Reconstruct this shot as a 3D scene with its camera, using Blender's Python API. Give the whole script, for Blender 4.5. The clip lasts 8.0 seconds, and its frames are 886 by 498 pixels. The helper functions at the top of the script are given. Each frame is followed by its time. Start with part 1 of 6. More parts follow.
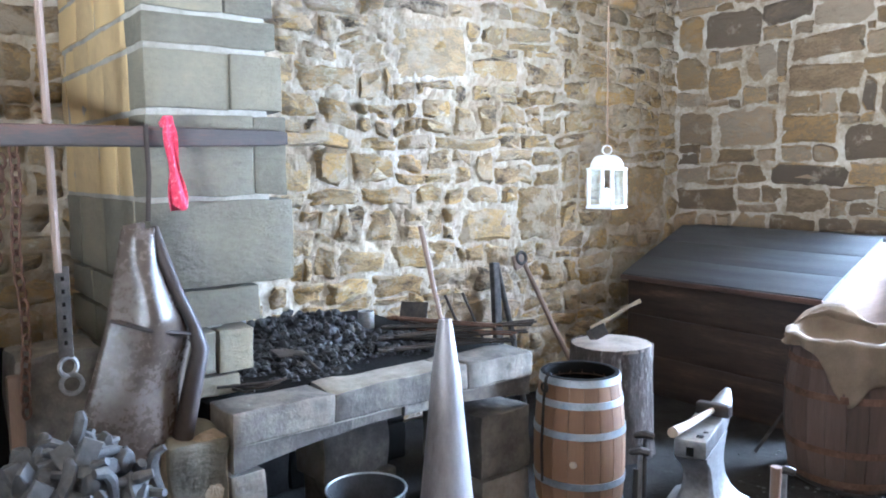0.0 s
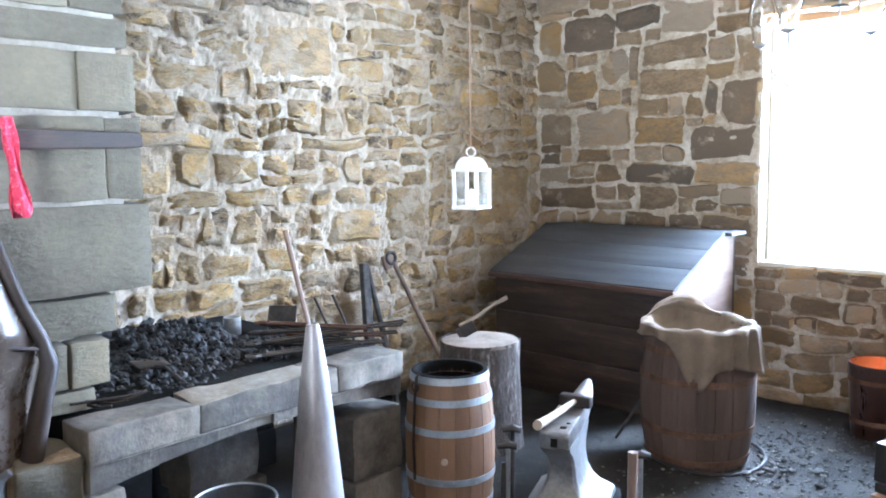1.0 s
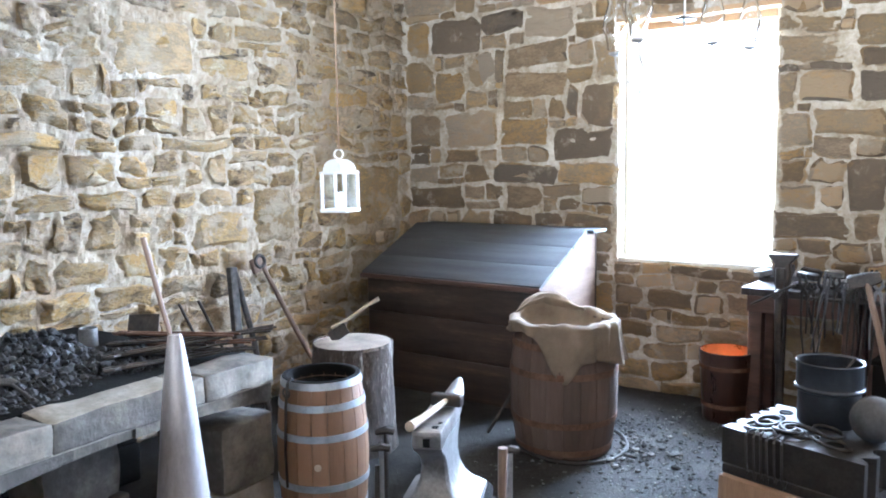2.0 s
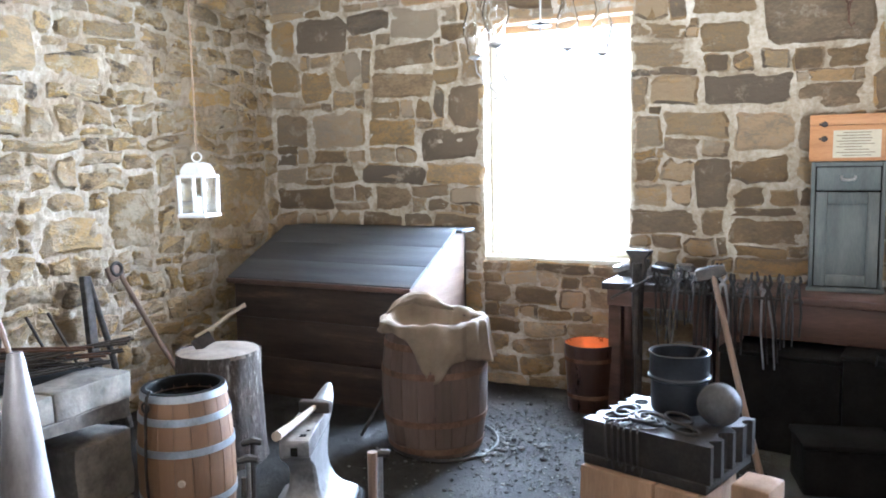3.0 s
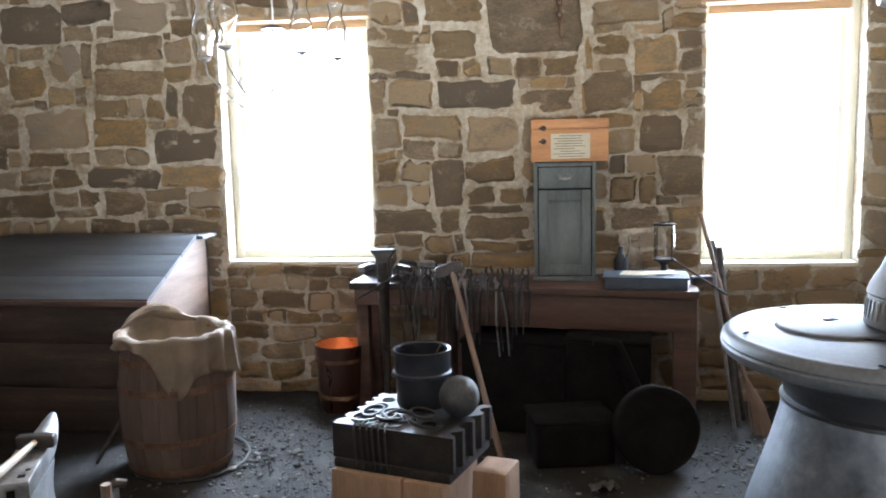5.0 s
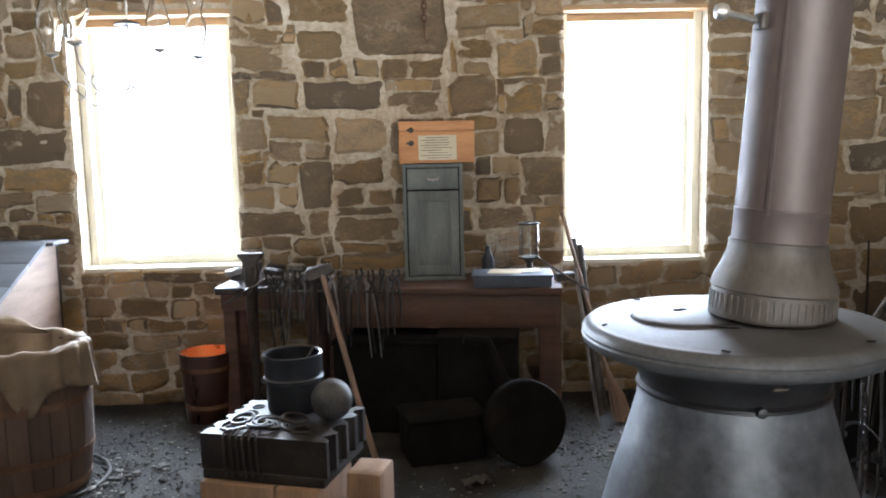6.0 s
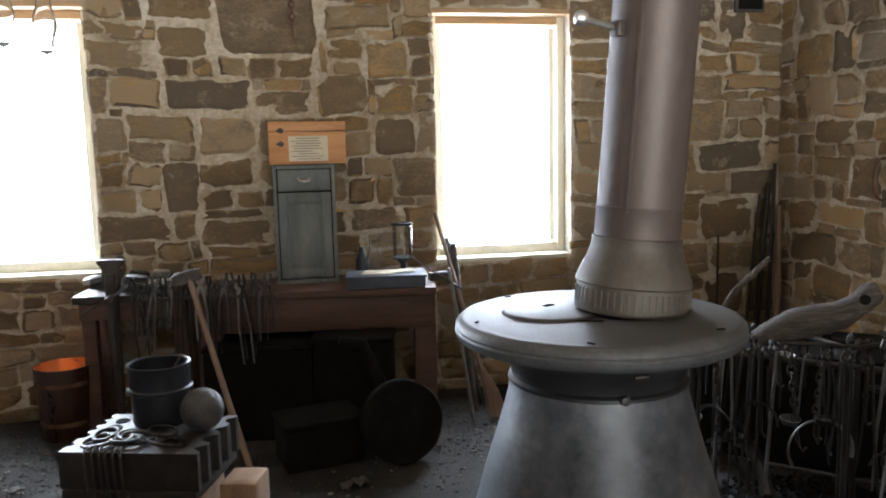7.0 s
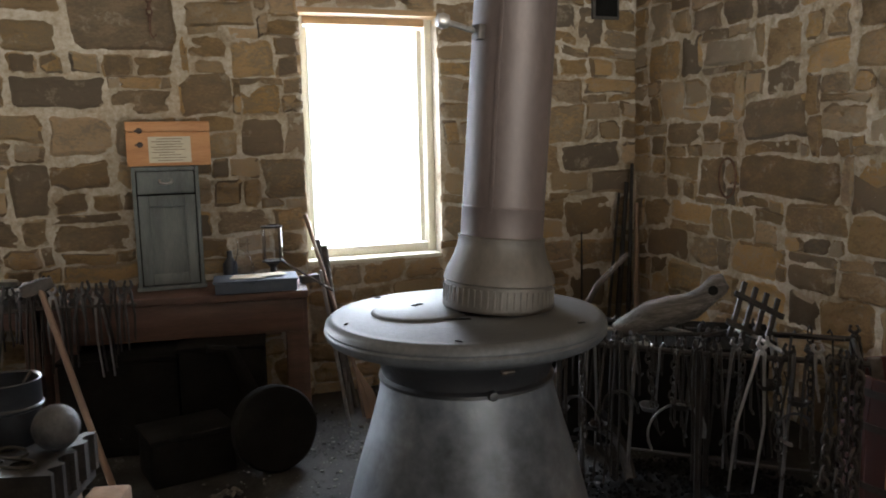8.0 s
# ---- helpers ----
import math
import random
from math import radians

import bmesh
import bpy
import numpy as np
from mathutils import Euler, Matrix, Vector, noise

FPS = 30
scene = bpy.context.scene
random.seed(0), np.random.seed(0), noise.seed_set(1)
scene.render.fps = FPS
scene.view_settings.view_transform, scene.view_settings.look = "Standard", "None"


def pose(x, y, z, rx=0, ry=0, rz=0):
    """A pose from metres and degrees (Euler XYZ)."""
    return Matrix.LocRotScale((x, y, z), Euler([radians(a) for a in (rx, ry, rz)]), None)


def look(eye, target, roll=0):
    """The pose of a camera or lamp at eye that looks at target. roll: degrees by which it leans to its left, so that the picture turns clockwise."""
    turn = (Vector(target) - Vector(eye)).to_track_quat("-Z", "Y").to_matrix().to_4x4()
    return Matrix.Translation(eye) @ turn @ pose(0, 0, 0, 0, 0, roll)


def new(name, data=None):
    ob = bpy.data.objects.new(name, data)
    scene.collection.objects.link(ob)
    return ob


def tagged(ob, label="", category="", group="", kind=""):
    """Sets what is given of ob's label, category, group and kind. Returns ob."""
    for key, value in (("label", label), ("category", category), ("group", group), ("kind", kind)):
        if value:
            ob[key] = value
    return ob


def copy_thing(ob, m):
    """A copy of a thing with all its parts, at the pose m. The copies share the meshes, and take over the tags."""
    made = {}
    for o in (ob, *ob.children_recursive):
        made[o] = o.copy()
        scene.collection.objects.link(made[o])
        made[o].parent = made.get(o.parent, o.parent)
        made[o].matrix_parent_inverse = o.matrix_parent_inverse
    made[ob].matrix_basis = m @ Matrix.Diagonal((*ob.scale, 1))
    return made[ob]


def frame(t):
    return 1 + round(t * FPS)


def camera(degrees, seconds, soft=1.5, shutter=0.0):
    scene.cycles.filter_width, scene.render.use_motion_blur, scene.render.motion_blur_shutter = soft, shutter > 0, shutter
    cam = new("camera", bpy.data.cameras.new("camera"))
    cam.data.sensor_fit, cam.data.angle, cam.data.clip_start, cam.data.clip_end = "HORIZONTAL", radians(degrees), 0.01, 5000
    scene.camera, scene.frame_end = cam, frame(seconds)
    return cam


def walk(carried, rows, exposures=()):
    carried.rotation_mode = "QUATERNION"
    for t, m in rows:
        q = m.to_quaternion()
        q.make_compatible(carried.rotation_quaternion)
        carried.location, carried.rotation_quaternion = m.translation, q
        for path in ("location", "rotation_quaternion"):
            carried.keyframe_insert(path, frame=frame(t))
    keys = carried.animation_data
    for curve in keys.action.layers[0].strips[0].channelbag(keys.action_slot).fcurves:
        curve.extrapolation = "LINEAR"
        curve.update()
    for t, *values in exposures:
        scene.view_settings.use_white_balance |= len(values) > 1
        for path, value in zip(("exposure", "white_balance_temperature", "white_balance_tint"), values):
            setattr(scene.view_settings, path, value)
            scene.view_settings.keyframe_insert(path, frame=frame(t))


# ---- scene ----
cam = camera(58.5, 8.0, 1.9)
PATH = [
    (0, (-0.254, -0.057, 1.602), (-1.861, 1.116, 1.398), -0.6),
    (0.5, (-0.25, -0.052, 1.615), (-1.759, 1.244, 1.405), -0.7),
    (1, (-0.24, -0.047, 1.616), (-1.636, 1.37, 1.404), -0.8),
    (1.5, (-0.235, -0.044, 1.623), (-1.514, 1.479, 1.407), -0.8),
    (3, (-0.204, -0.008, 1.644), (-1.085, 1.773, 1.416), -1.1),
    (3.5, (-0.192, 0.0, 1.648), (-0.936, 1.842, 1.417), -1.1),
    (4, (-0.188, 0.004, 1.657), (-0.777, 1.901, 1.42), -1.2),
    (4.5, (-0.179, 0.016, 1.67), (-0.623, 1.951, 1.427), -1.3),
    (6, (-0.172, 0.003, 1.669), (-0.134, 1.987, 1.419), -1.3),
    (6.5, (-0.172, 0.002, 1.67), (0.019, 1.976, 1.416), -1.3),
    (7, (-0.169, 0.002, 1.669), (0.184, 1.954, 1.414), -1.3),
    (7.5, (-0.163, 0.001, 1.668), (0.34, 1.92, 1.409), -1.3),
    (8, (-0.155, -0.002, 1.669), (0.504, 1.868, 1.409), -1.3),
]
walk(cam, [(t, look(eye, target, roll)) for t, eye, target, roll in PATH], [(0, 1.37, 4680, 9), (1.7, 1.34, 4800, 9), (3.5, 1.16, 5050, 9), (4.7, 0.73, 5250, 9), (6.5, 0.32, 5650, 10), (8, -0.27, 5900, 10)])

# ---- world, sun, large lights ----
world = bpy.data.worlds.new("sky")
scene.world = world
world.use_nodes = True
wn = world.node_tree
sky = wn.nodes.new("ShaderNodeTexSky")
sky.sky_type, sky.sun_disc, sky.sun_elevation, sky.sun_rotation = "NISHITA", False, radians(48), radians(200)
wn.nodes["Background"].inputs["Strength"].default_value = 0.12
wn.links.new(sky.outputs[0], wn.nodes["Background"].inputs[0])


def lamp(name, kind, energy, m, color=(1, 1, 1), size=(1, 1)):
    data = bpy.data.lights.new(name, kind)
    data.energy, data.color = energy, color
    if kind == "AREA":
        data.shape, data.size, data.size_y = "RECTANGLE", size[0], size[1]
    ob = new(name, data)
    ob.matrix_world = m
    return ob


sun = lamp("sun", "SUN", 3.5, look((3, -8, 10), (0, 0, 0)), (1, 0.95, 0.87))
sun.data.angle = radians(0.5)
NY, WX, EX, SY, TOP = 5.27, -4.36, 3.29, -2.6, 3.235
W1, W2 = (-2.47, -1.41, 0.90, 2.60), (0.74, 1.70, 0.88, 2.58)
# south opening is assumed, placed to let the fill light in
SOUTH_OPENING = (-0.4, 1.8, 0.95, 2.6)
for w, power, cx in ((W1, 580, -2.12), (W2, 560, 1.50)):
    lamp("window_daylight", "AREA", power, look((cx, NY + 0.95, 1.8), (cx - 2.3, NY + 0.95 - 5, 1.35)), (0.93, 0.97, 1.0), (1.7, 2.2))
# fill lamp outside the assumed south opening, standing in for sunlit ground, thrown upwards
lamp("sunlit_yard", "AREA", 2150, look(((SOUTH_OPENING[0] + SOUTH_OPENING[1]) / 2 + 0.4, SY - 2.3, 0.6), ((SOUTH_OPENING[0] + SOUTH_OPENING[1]) / 2 - 0.4, 3, 2.6)), (1, 0.92, 0.77), (4.6, 0.9))

# ---- materials ----


def material(name, colors, rough=0.8, metal=0.0, scale=6.0, fine=60.0, bump=0.3, stretch=(1, 1, 1), per_object=0.0, rough_vary=0.15, fine_mix=0.35, bump_dist=0.01, grey=0.0, tone=0.0, spec=0.5, span=(0.26, 0.74), smear=None, cover=0.6):
    """Colours along a ramp that large and small noise drive; per_object shifts it from piece to piece; grey and tone pale and darken some pieces."""
    m = bpy.data.materials.new(name)
    m.use_nodes = True
    nt = m.node_tree
    bsdf = nt.nodes["Principled BSDF"]
    link = nt.links.new

    def node(kind, **kw):
        n = nt.nodes.new(kind)
        for k, v in kw.items():
            n.inputs[k].default_value = v
        return n
    co = node("ShaderNodeTexCoord")
    mp = node("ShaderNodeMapping", Scale=stretch)
    link(co.outputs["Object"], mp.inputs[0])
    big = node("ShaderNodeTexNoise", Scale=scale, Detail=5.0, Roughness=0.6)
    small = node("ShaderNodeTexNoise", Scale=fine, Detail=6.0, Roughness=0.7)
    link(mp.outputs[0], big.inputs[0])
    link(mp.outputs[0], small.inputs[0])
    if per_object:
        info = node("ShaderNodeObjectInfo")
        geo = node("ShaderNodeNewGeometry")
        both = nt.nodes.new("ShaderNodeMath")
        both.operation = "ADD"
        link(info.outputs["Random"], both.inputs[0])
        link(geo.outputs["Random Per Island"], both.inputs[1])
        rnd = nt.nodes.new("ShaderNodeMath")
        rnd.operation = "FRACT"
        link(both.outputs[0], rnd.inputs[0])
        off = nt.nodes.new("ShaderNodeVectorMath")
        off.operation = "ADD"
        scl = nt.nodes.new("ShaderNodeMath")
        scl.operation = "MULTIPLY"
        scl.inputs[1].default_value = 40
        link(rnd.outputs[0], scl.inputs[0])
        link(mp.outputs[0], off.inputs[0])
        link(scl.outputs[0], off.inputs[1])
        link(off.outputs[0], big.inputs[0])
    mix = node("ShaderNodeMix", Factor=fine_mix)
    link(big.outputs[0], mix.inputs[2])
    link(small.outputs[0], mix.inputs[3])
    value = mix.outputs[0]
    if per_object:
        mix2 = node("ShaderNodeMix", Factor=per_object)
        link(value, mix2.inputs[2])
        link(rnd.outputs[0], mix2.inputs[3])
        value = mix2.outputs[0]
    ramp = nt.nodes.new("ShaderNodeValToRGB")
    els = ramp.color_ramp.elements
    lo, hi = (0.34, 0.66) if not per_object else span
    while len(els) < len(colors):
        els.new(0.5)
    for i, c in enumerate(colors):
        els[i].position = lo + (hi - lo) * i / max(1, len(colors) - 1)
        els[i].color = (*c, 1)
    link(value, ramp.inputs[0])
    colour = ramp.outputs[0]
    if per_object and (grey or tone):
        hs = node("ShaderNodeHueSaturation")
        for factor, low, high, socket in ((7.31, 1 - grey, 1.12, "Saturation"), (13.7, 1 - tone, 1 + 0.6 * tone, "Value")):
            mul = nt.nodes.new("ShaderNodeMath")
            mul.operation = "MULTIPLY"
            mul.inputs[1].default_value = factor
            fr = nt.nodes.new("ShaderNodeMath")
            fr.operation = "FRACT"
            span = node("ShaderNodeMapRange")
            span.inputs["To Min"].default_value, span.inputs["To Max"].default_value = low, high
            link(rnd.outputs[0], mul.inputs[0])
            link(mul.outputs[0], fr.inputs[0])
            link(fr.outputs[0], span.inputs[0])
            link(span.outputs[0], hs.inputs[socket])
        link(colour, hs.inputs["Color"])
        colour = hs.outputs[0]
    if smear:
        # pointing wiped over the faces in patches
        sm = node("ShaderNodeTexNoise", Scale=5.5, Detail=7.0, Roughness=0.72)
        link(co.outputs["Object"], sm.inputs[0])
        edge = node("ShaderNodeMapRange")
        edge.inputs["From Min"].default_value, edge.inputs["From Max"].default_value = cover, cover + 0.09
        edge.inputs["To Max"].default_value = 0.75
        link(sm.outputs[0], edge.inputs[0])
        wipe = nt.nodes.new("ShaderNodeMix")
        wipe.data_type = "RGBA"
        link(edge.outputs[0], wipe.inputs[0])
        link(colour, wipe.inputs[6])
        wipe.inputs[7].default_value = (*smear, 1)
        colour = wipe.outputs[2]
    link(colour, bsdf.inputs["Base Color"])
    rr = node("ShaderNodeMapRange")
    rr.inputs["To Min"].default_value = max(0.02, rough - rough_vary)
    rr.inputs["To Max"].default_value = min(1, rough + rough_vary)
    link(mix.outputs[0], rr.inputs[0])
    link(rr.outputs[0], bsdf.inputs["Roughness"])
    bsdf.inputs["Metallic"].default_value = metal
    bsdf.inputs["Specular IOR Level"].default_value = spec
    bp = node("ShaderNodeBump", Strength=bump, Distance=bump_dist)
    link(mix.outputs[0], bp.inputs["Height"])
    link(bp.outputs[0], bsdf.inputs["Normal"])
    return m


STONE_N = material("brown_sandstone", [(0.19, 0.137, 0.085), (0.245, 0.17, 0.0925), (0.354, 0.245, 0.129), (0.281, 0.219, 0.141), (0.444, 0.292, 0.137), (0.382, 0.292, 0.188)], 0.9, 0, 6, 38, 1.0, (1, 1, 2.0), per_object=0.42, bump_dist=0.06, fine_mix=0.5, grey=0.2, tone=0.2, span=(0.33, 0.67), smear=(0.42, 0.36, 0.27), cover=0.57)
STONE_W = material("rough_ochre_sandstone", [(0.076, 0.0565, 0.0339), (0.19, 0.134, 0.0708), (0.342, 0.234, 0.105), (0.275, 0.212, 0.122), (0.437, 0.287, 0.115), (0.37, 0.283, 0.158), (0.551, 0.459, 0.296)], 0.92, 0, 7, 34, 1.0, (1, 1, 2.2), per_object=0.22, bump_dist=0.05, fine_mix=0.42, grey=0.2, tone=0.2, span=(0.32, 0.68), smear=(0.42, 0.35, 0.255), cover=0.5)
ASHLAR = material("grey_green_ashlar", [(0.0808, 0.0737, 0.0539), (0.141, 0.126, 0.0925), (0.194, 0.172, 0.121), (0.259, 0.222, 0.149)], 0.92, 0, 4, 30, 0.9, (1, 1, 1.6), per_object=0.3, bump_dist=0.02, fine_mix=0.45)
# buff tone carries the sunlight on the chimney's upper south face
SUNLIT_ASHLAR = material("sunlit_buff_ashlar", [(0.264, 0.194, 0.099), (0.462, 0.335, 0.162), (0.572, 0.41, 0.18)], 0.9, 0, 5, 30, 0.8, per_object=0.3, bump_dist=0.02)
HEARTHSTONE = material("sooty_hearth_stone", [(0.03, 0.028, 0.026), (0.1, 0.09, 0.078), (0.25, 0.22, 0.18), (0.4, 0.36, 0.3)], 0.92, 0, 4, 18, 0.8, per_object=0.2, bump_dist=0.022, fine_mix=0.4)
MORTAR_N = material("lime_mortar", [(0.24, 0.18, 0.115), (0.4, 0.33, 0.235), (0.53, 0.475, 0.385), (0.66, 0.625, 0.55)], 0.95, 0, 4.5, 30, 1.0, bump_dist=0.04, fine_mix=0.45)
MORTAR_C = material("grey_chimney_mortar", [(0.2, 0.185, 0.155), (0.3, 0.28, 0.24), (0.4, 0.37, 0.32)], 0.95, 0, 6, 60, 0.8)
MORTAR_W = material("whitewashed_mortar", [(0.218, 0.162, 0.0992), (0.368, 0.291, 0.198), (0.469, 0.405, 0.312), (0.603, 0.559, 0.481)], 0.95, 0, 2.0, 26, 1.0, bump_dist=0.04)
DIRT = material("packed_cinder_floor", [(0.008, 0.0078, 0.0075), (0.019, 0.0175, 0.016), (0.05, 0.046, 0.041)], 0.95, 0, 3, 60, 1.0, bump_dist=0.03, spec=0.28)
GRAVEL = material("cinder_gravel", [(0.03, 0.028, 0.026), (0.07, 0.066, 0.06), (0.17, 0.16, 0.145), (0.05, 0.047, 0.043)], 0.9, 0, 9, 60, 0.5, per_object=0.8)
GRASS = material("dry_grass", [(0.05, 0.07, 0.03), (0.12, 0.12, 0.05)], 0.95, 0, 0.5, 20, 0.5)
COAL = material("coal", [(0.012, 0.012, 0.013), (0.03, 0.03, 0.032), (0.06, 0.06, 0.06)], 0.6, 0, 20, 90, 0.8, per_object=0.3, spec=0.4)
# near-black: soot on the fire bed, elsewhere shade put into the colour
SOOT_AND_SHADE = material("soot_and_shade_black", [(0.0039, 0.0039, 0.0039), (0.013, 0.012, 0.0111)], 0.95, 0, 5, 60, 0.8, spec=0.1)
SHOE_IRON = material("dusty_grey_iron", [(0.0434, 0.0434, 0.0465), (0.0868, 0.0868, 0.0899), (0.136, 0.136, 0.14)], 0.7, 0.3, 9, 80, 0.5)
ANVIL_STEEL = material("worn_anvil_steel", [(0.114, 0.109, 0.109), (0.227, 0.223, 0.223), (0.367, 0.358, 0.358)], 0.5, 0.55, 6, 70, 0.35)
BLACK_IRON = material("black_scaled_iron", [(0.012, 0.011, 0.011), (0.026, 0.023, 0.021), (0.05, 0.042, 0.037)], 0.55, 0.4, 9, 80, 0.5)
IRON = material("dark_forged_iron", [(0.03, 0.028, 0.027), (0.065, 0.058, 0.053), (0.11, 0.085, 0.07)], 0.5, 0.75, 9, 80, 0.5)
BRIGHT_IRON = material("worn_bright_iron", [(0.16, 0.155, 0.15), (0.36, 0.35, 0.34), (0.5, 0.49, 0.48)], 0.4, 0.85, 6, 70, 0.35)
CONE_STEEL = material("weathered_cone_steel", [(0.2, 0.185, 0.19), (0.33, 0.31, 0.32), (0.42, 0.4, 0.41)], 0.5, 0.45, 5, 50, 0.3, (1, 1, 0.35))
STOVE_IRON = material("grey_cast_iron", [(0.018, 0.0215, 0.0286), (0.0509, 0.0572, 0.0695), (0.0898, 0.098, 0.116), (0.149, 0.161, 0.182)], 0.45, 0.3, 3, 24, 0.45, fine_mix=0.25)
STOVE_TOP = material("dusty_cast_iron_top", [(0.0256, 0.028, 0.032), (0.0528, 0.056, 0.0616), (0.088, 0.092, 0.1)], 0.55, 0.3, 5, 90, 0.25)
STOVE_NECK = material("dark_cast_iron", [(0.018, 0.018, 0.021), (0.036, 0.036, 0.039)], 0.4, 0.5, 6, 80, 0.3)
PIPE = material("brown_stove_pipe", [(0.0426, 0.0321, 0.0294), (0.0628, 0.0475, 0.0436), (0.0851, 0.0657, 0.0603)], 0.55, 0.3, 5, 60, 0.2, (1, 1, 0.4))
PIPE_BASE = material("rusty_pipe_collar", [(0.0403, 0.0357, 0.0311), (0.0749, 0.0662, 0.0576), (0.115, 0.095, 0.0806)], 0.6, 0.35, 6, 60, 0.3, (1, 1, 0.5))
RUST = material("rusty_iron", [(0.06, 0.035, 0.025), (0.16, 0.09, 0.06), (0.24, 0.15, 0.1)], 0.8, 0.4, 10, 90, 0.6)
OAK = material("keg_oak", [(0.128, 0.068, 0.036), (0.224, 0.128, 0.068), (0.288, 0.168, 0.096)], 0.55, 0, 5, 40, 0.4, (3, 3, 0.3), per_object=0.3)
OLD_OAK = material("weathered_barrel_oak", [(0.044, 0.0296, 0.0232), (0.096, 0.064, 0.0496), (0.16, 0.112, 0.088)], 0.8, 0, 5, 40, 0.5, (3, 3, 0.3), per_object=0.3)
HOOP = material("galvanised_hoop", [(0.3, 0.33, 0.37), (0.45, 0.5, 0.55), (0.6, 0.63, 0.66)], 0.4, 0.7, 10, 80, 0.2)
RAIL = material("smoke_dark_rail", [(0.03, 0.026, 0.025), (0.06, 0.048, 0.044), (0.12, 0.06, 0.04)], 0.6, 0, 4, 50, 0.3, (3, 0.5, 3))
# bin front darkened for lack of light on it, window side kept pale
BIN_DARK = material("shade_darkened_pine", [(0.0112, 0.00744, 0.0062), (0.0298, 0.0186, 0.0143), (0.0496, 0.031, 0.0229), (0.124, 0.0744, 0.0465)], 0.6, 0, 3, 40, 0.35, (0.4, 4, 4))
BIN_SIDE = material("pale_pine_side", [(0.11, 0.0715, 0.0495), (0.182, 0.127, 0.0935), (0.231, 0.171, 0.132)], 0.7, 0, 3, 40, 0.3, (4, 0.5, 4))
BIN_LID = material("slate_grey_painted_board", [(0.04, 0.043, 0.049), (0.066, 0.07, 0.077), (0.1, 0.105, 0.112)], 0.6, 0, 3, 50, 0.3, (0.5, 4, 4))
TABLE_WOOD = material("red_brown_bench_wood", [(0.035, 0.02, 0.016), (0.085, 0.045, 0.033), (0.14, 0.076, 0.055)], 0.6, 0, 3, 40, 0.35, (0.4, 4, 4))
PINE = material("orange_pine", [(0.3, 0.13, 0.045), (0.46, 0.22, 0.085), (0.56, 0.3, 0.13)], 0.55, 0, 4, 50, 0.2, (0.4, 4, 4))
CRATE_WOOD = material("brown_crate_wood", [(0.17, 0.1, 0.06), (0.27, 0.17, 0.1), (0.35, 0.23, 0.15)], 0.75, 0, 4, 50, 0.4, (3, 3, 0.4))
CABINET = material("blue_grey_paint", [(0.072, 0.084, 0.084), (0.12, 0.136, 0.136), (0.176, 0.192, 0.188)], 0.6, 0, 5, 60, 0.25, (2, 2, 0.4))
BLUE_BOX = material("slate_blue_board", [(0.045, 0.058, 0.085), (0.08, 0.1, 0.14)], 0.6, 0, 6, 60, 0.15)
PAPER = material("aged_paper", [(0.5, 0.45, 0.34), (0.64, 0.59, 0.47)], 0.9, 0, 6, 60, 0.1)
INK = material("faded_ink", [(0.18, 0.15, 0.11), (0.24, 0.2, 0.15)], 0.9, 0, 6, 60, 0.1)
FRAME = material("cream_window_paint", [(0.62, 0.58, 0.46), (0.74, 0.7, 0.58)], 0.5, 0, 5, 60, 0.2, (3, 3, 0.4))
LINTEL = material("pine_lintel", [(0.32, 0.2, 0.1), (0.5, 0.33, 0.18)], 0.7, 0, 4, 50, 0.3, (0.4, 4, 4))
BARK = material("flaking_bark", [(0.025, 0.02, 0.017), (0.06, 0.048, 0.04), (0.1, 0.08, 0.066), (0.38, 0.34, 0.3)], 0.95, 0, 12, 45, 1.0, (1.6, 1.6, 0.45), bump_dist=0.05, fine_mix=0.45)
ENDGRAIN = material("sawn_end_grain", [(0.136, 0.105, 0.0806), (0.223, 0.18, 0.143), (0.279, 0.236, 0.192)], 0.85, 0, 8, 60, 0.5)
ASH = material("pale_ash_handle", [(0.42, 0.34, 0.25), (0.6, 0.51, 0.4)], 0.5, 0, 4, 60, 0.15, (3, 3, 0.5))
OLD_HANDLE = material("old_brown_handle", [(0.14, 0.09, 0.065), (0.26, 0.18, 0.13)], 0.6, 0, 4, 60, 0.2, (3, 3, 0.4))
GREY_WOOD = material("weathered_grey_wood", [(0.0245, 0.021, 0.0182), (0.0595, 0.0525, 0.0469), (0.112, 0.101, 0.091)], 0.8, 0, 5, 50, 0.5, (0.5, 4, 4))
YOKE_WOOD = material("checked_dark_timber", [(0.012, 0.01, 0.009), (0.045, 0.038, 0.033), (0.085, 0.075, 0.066), (0.19, 0.175, 0.16)], 0.85, 0, 5, 30, 0.9, (0.5, 5, 5), bump_dist=0.02, fine_mix=0.45)
BURLAP = material("burlap", [(0.115, 0.085, 0.058), (0.2, 0.155, 0.108), (0.28, 0.22, 0.16)], 0.95, 0, 5, 220, 0.7)
LEATHER = material("shiny_brown_leather", [(0.04, 0.03, 0.025), (0.09, 0.07, 0.057), (0.17, 0.14, 0.12)], 0.27, 0, 4, 40, 0.3)
DARK_LEATHER = material("dark_leather_edge", [(0.018, 0.012, 0.01), (0.045, 0.03, 0.023)], 0.6, 0, 6, 60, 0.3)
RED_CLOTH = material("red_bandana_cotton", [(0.3, 0.012, 0.03), (0.55, 0.03, 0.08), (0.62, 0.06, 0.12), (0.7, 0.35, 0.4)], 0.9, 0, 60, 180, 0.8)
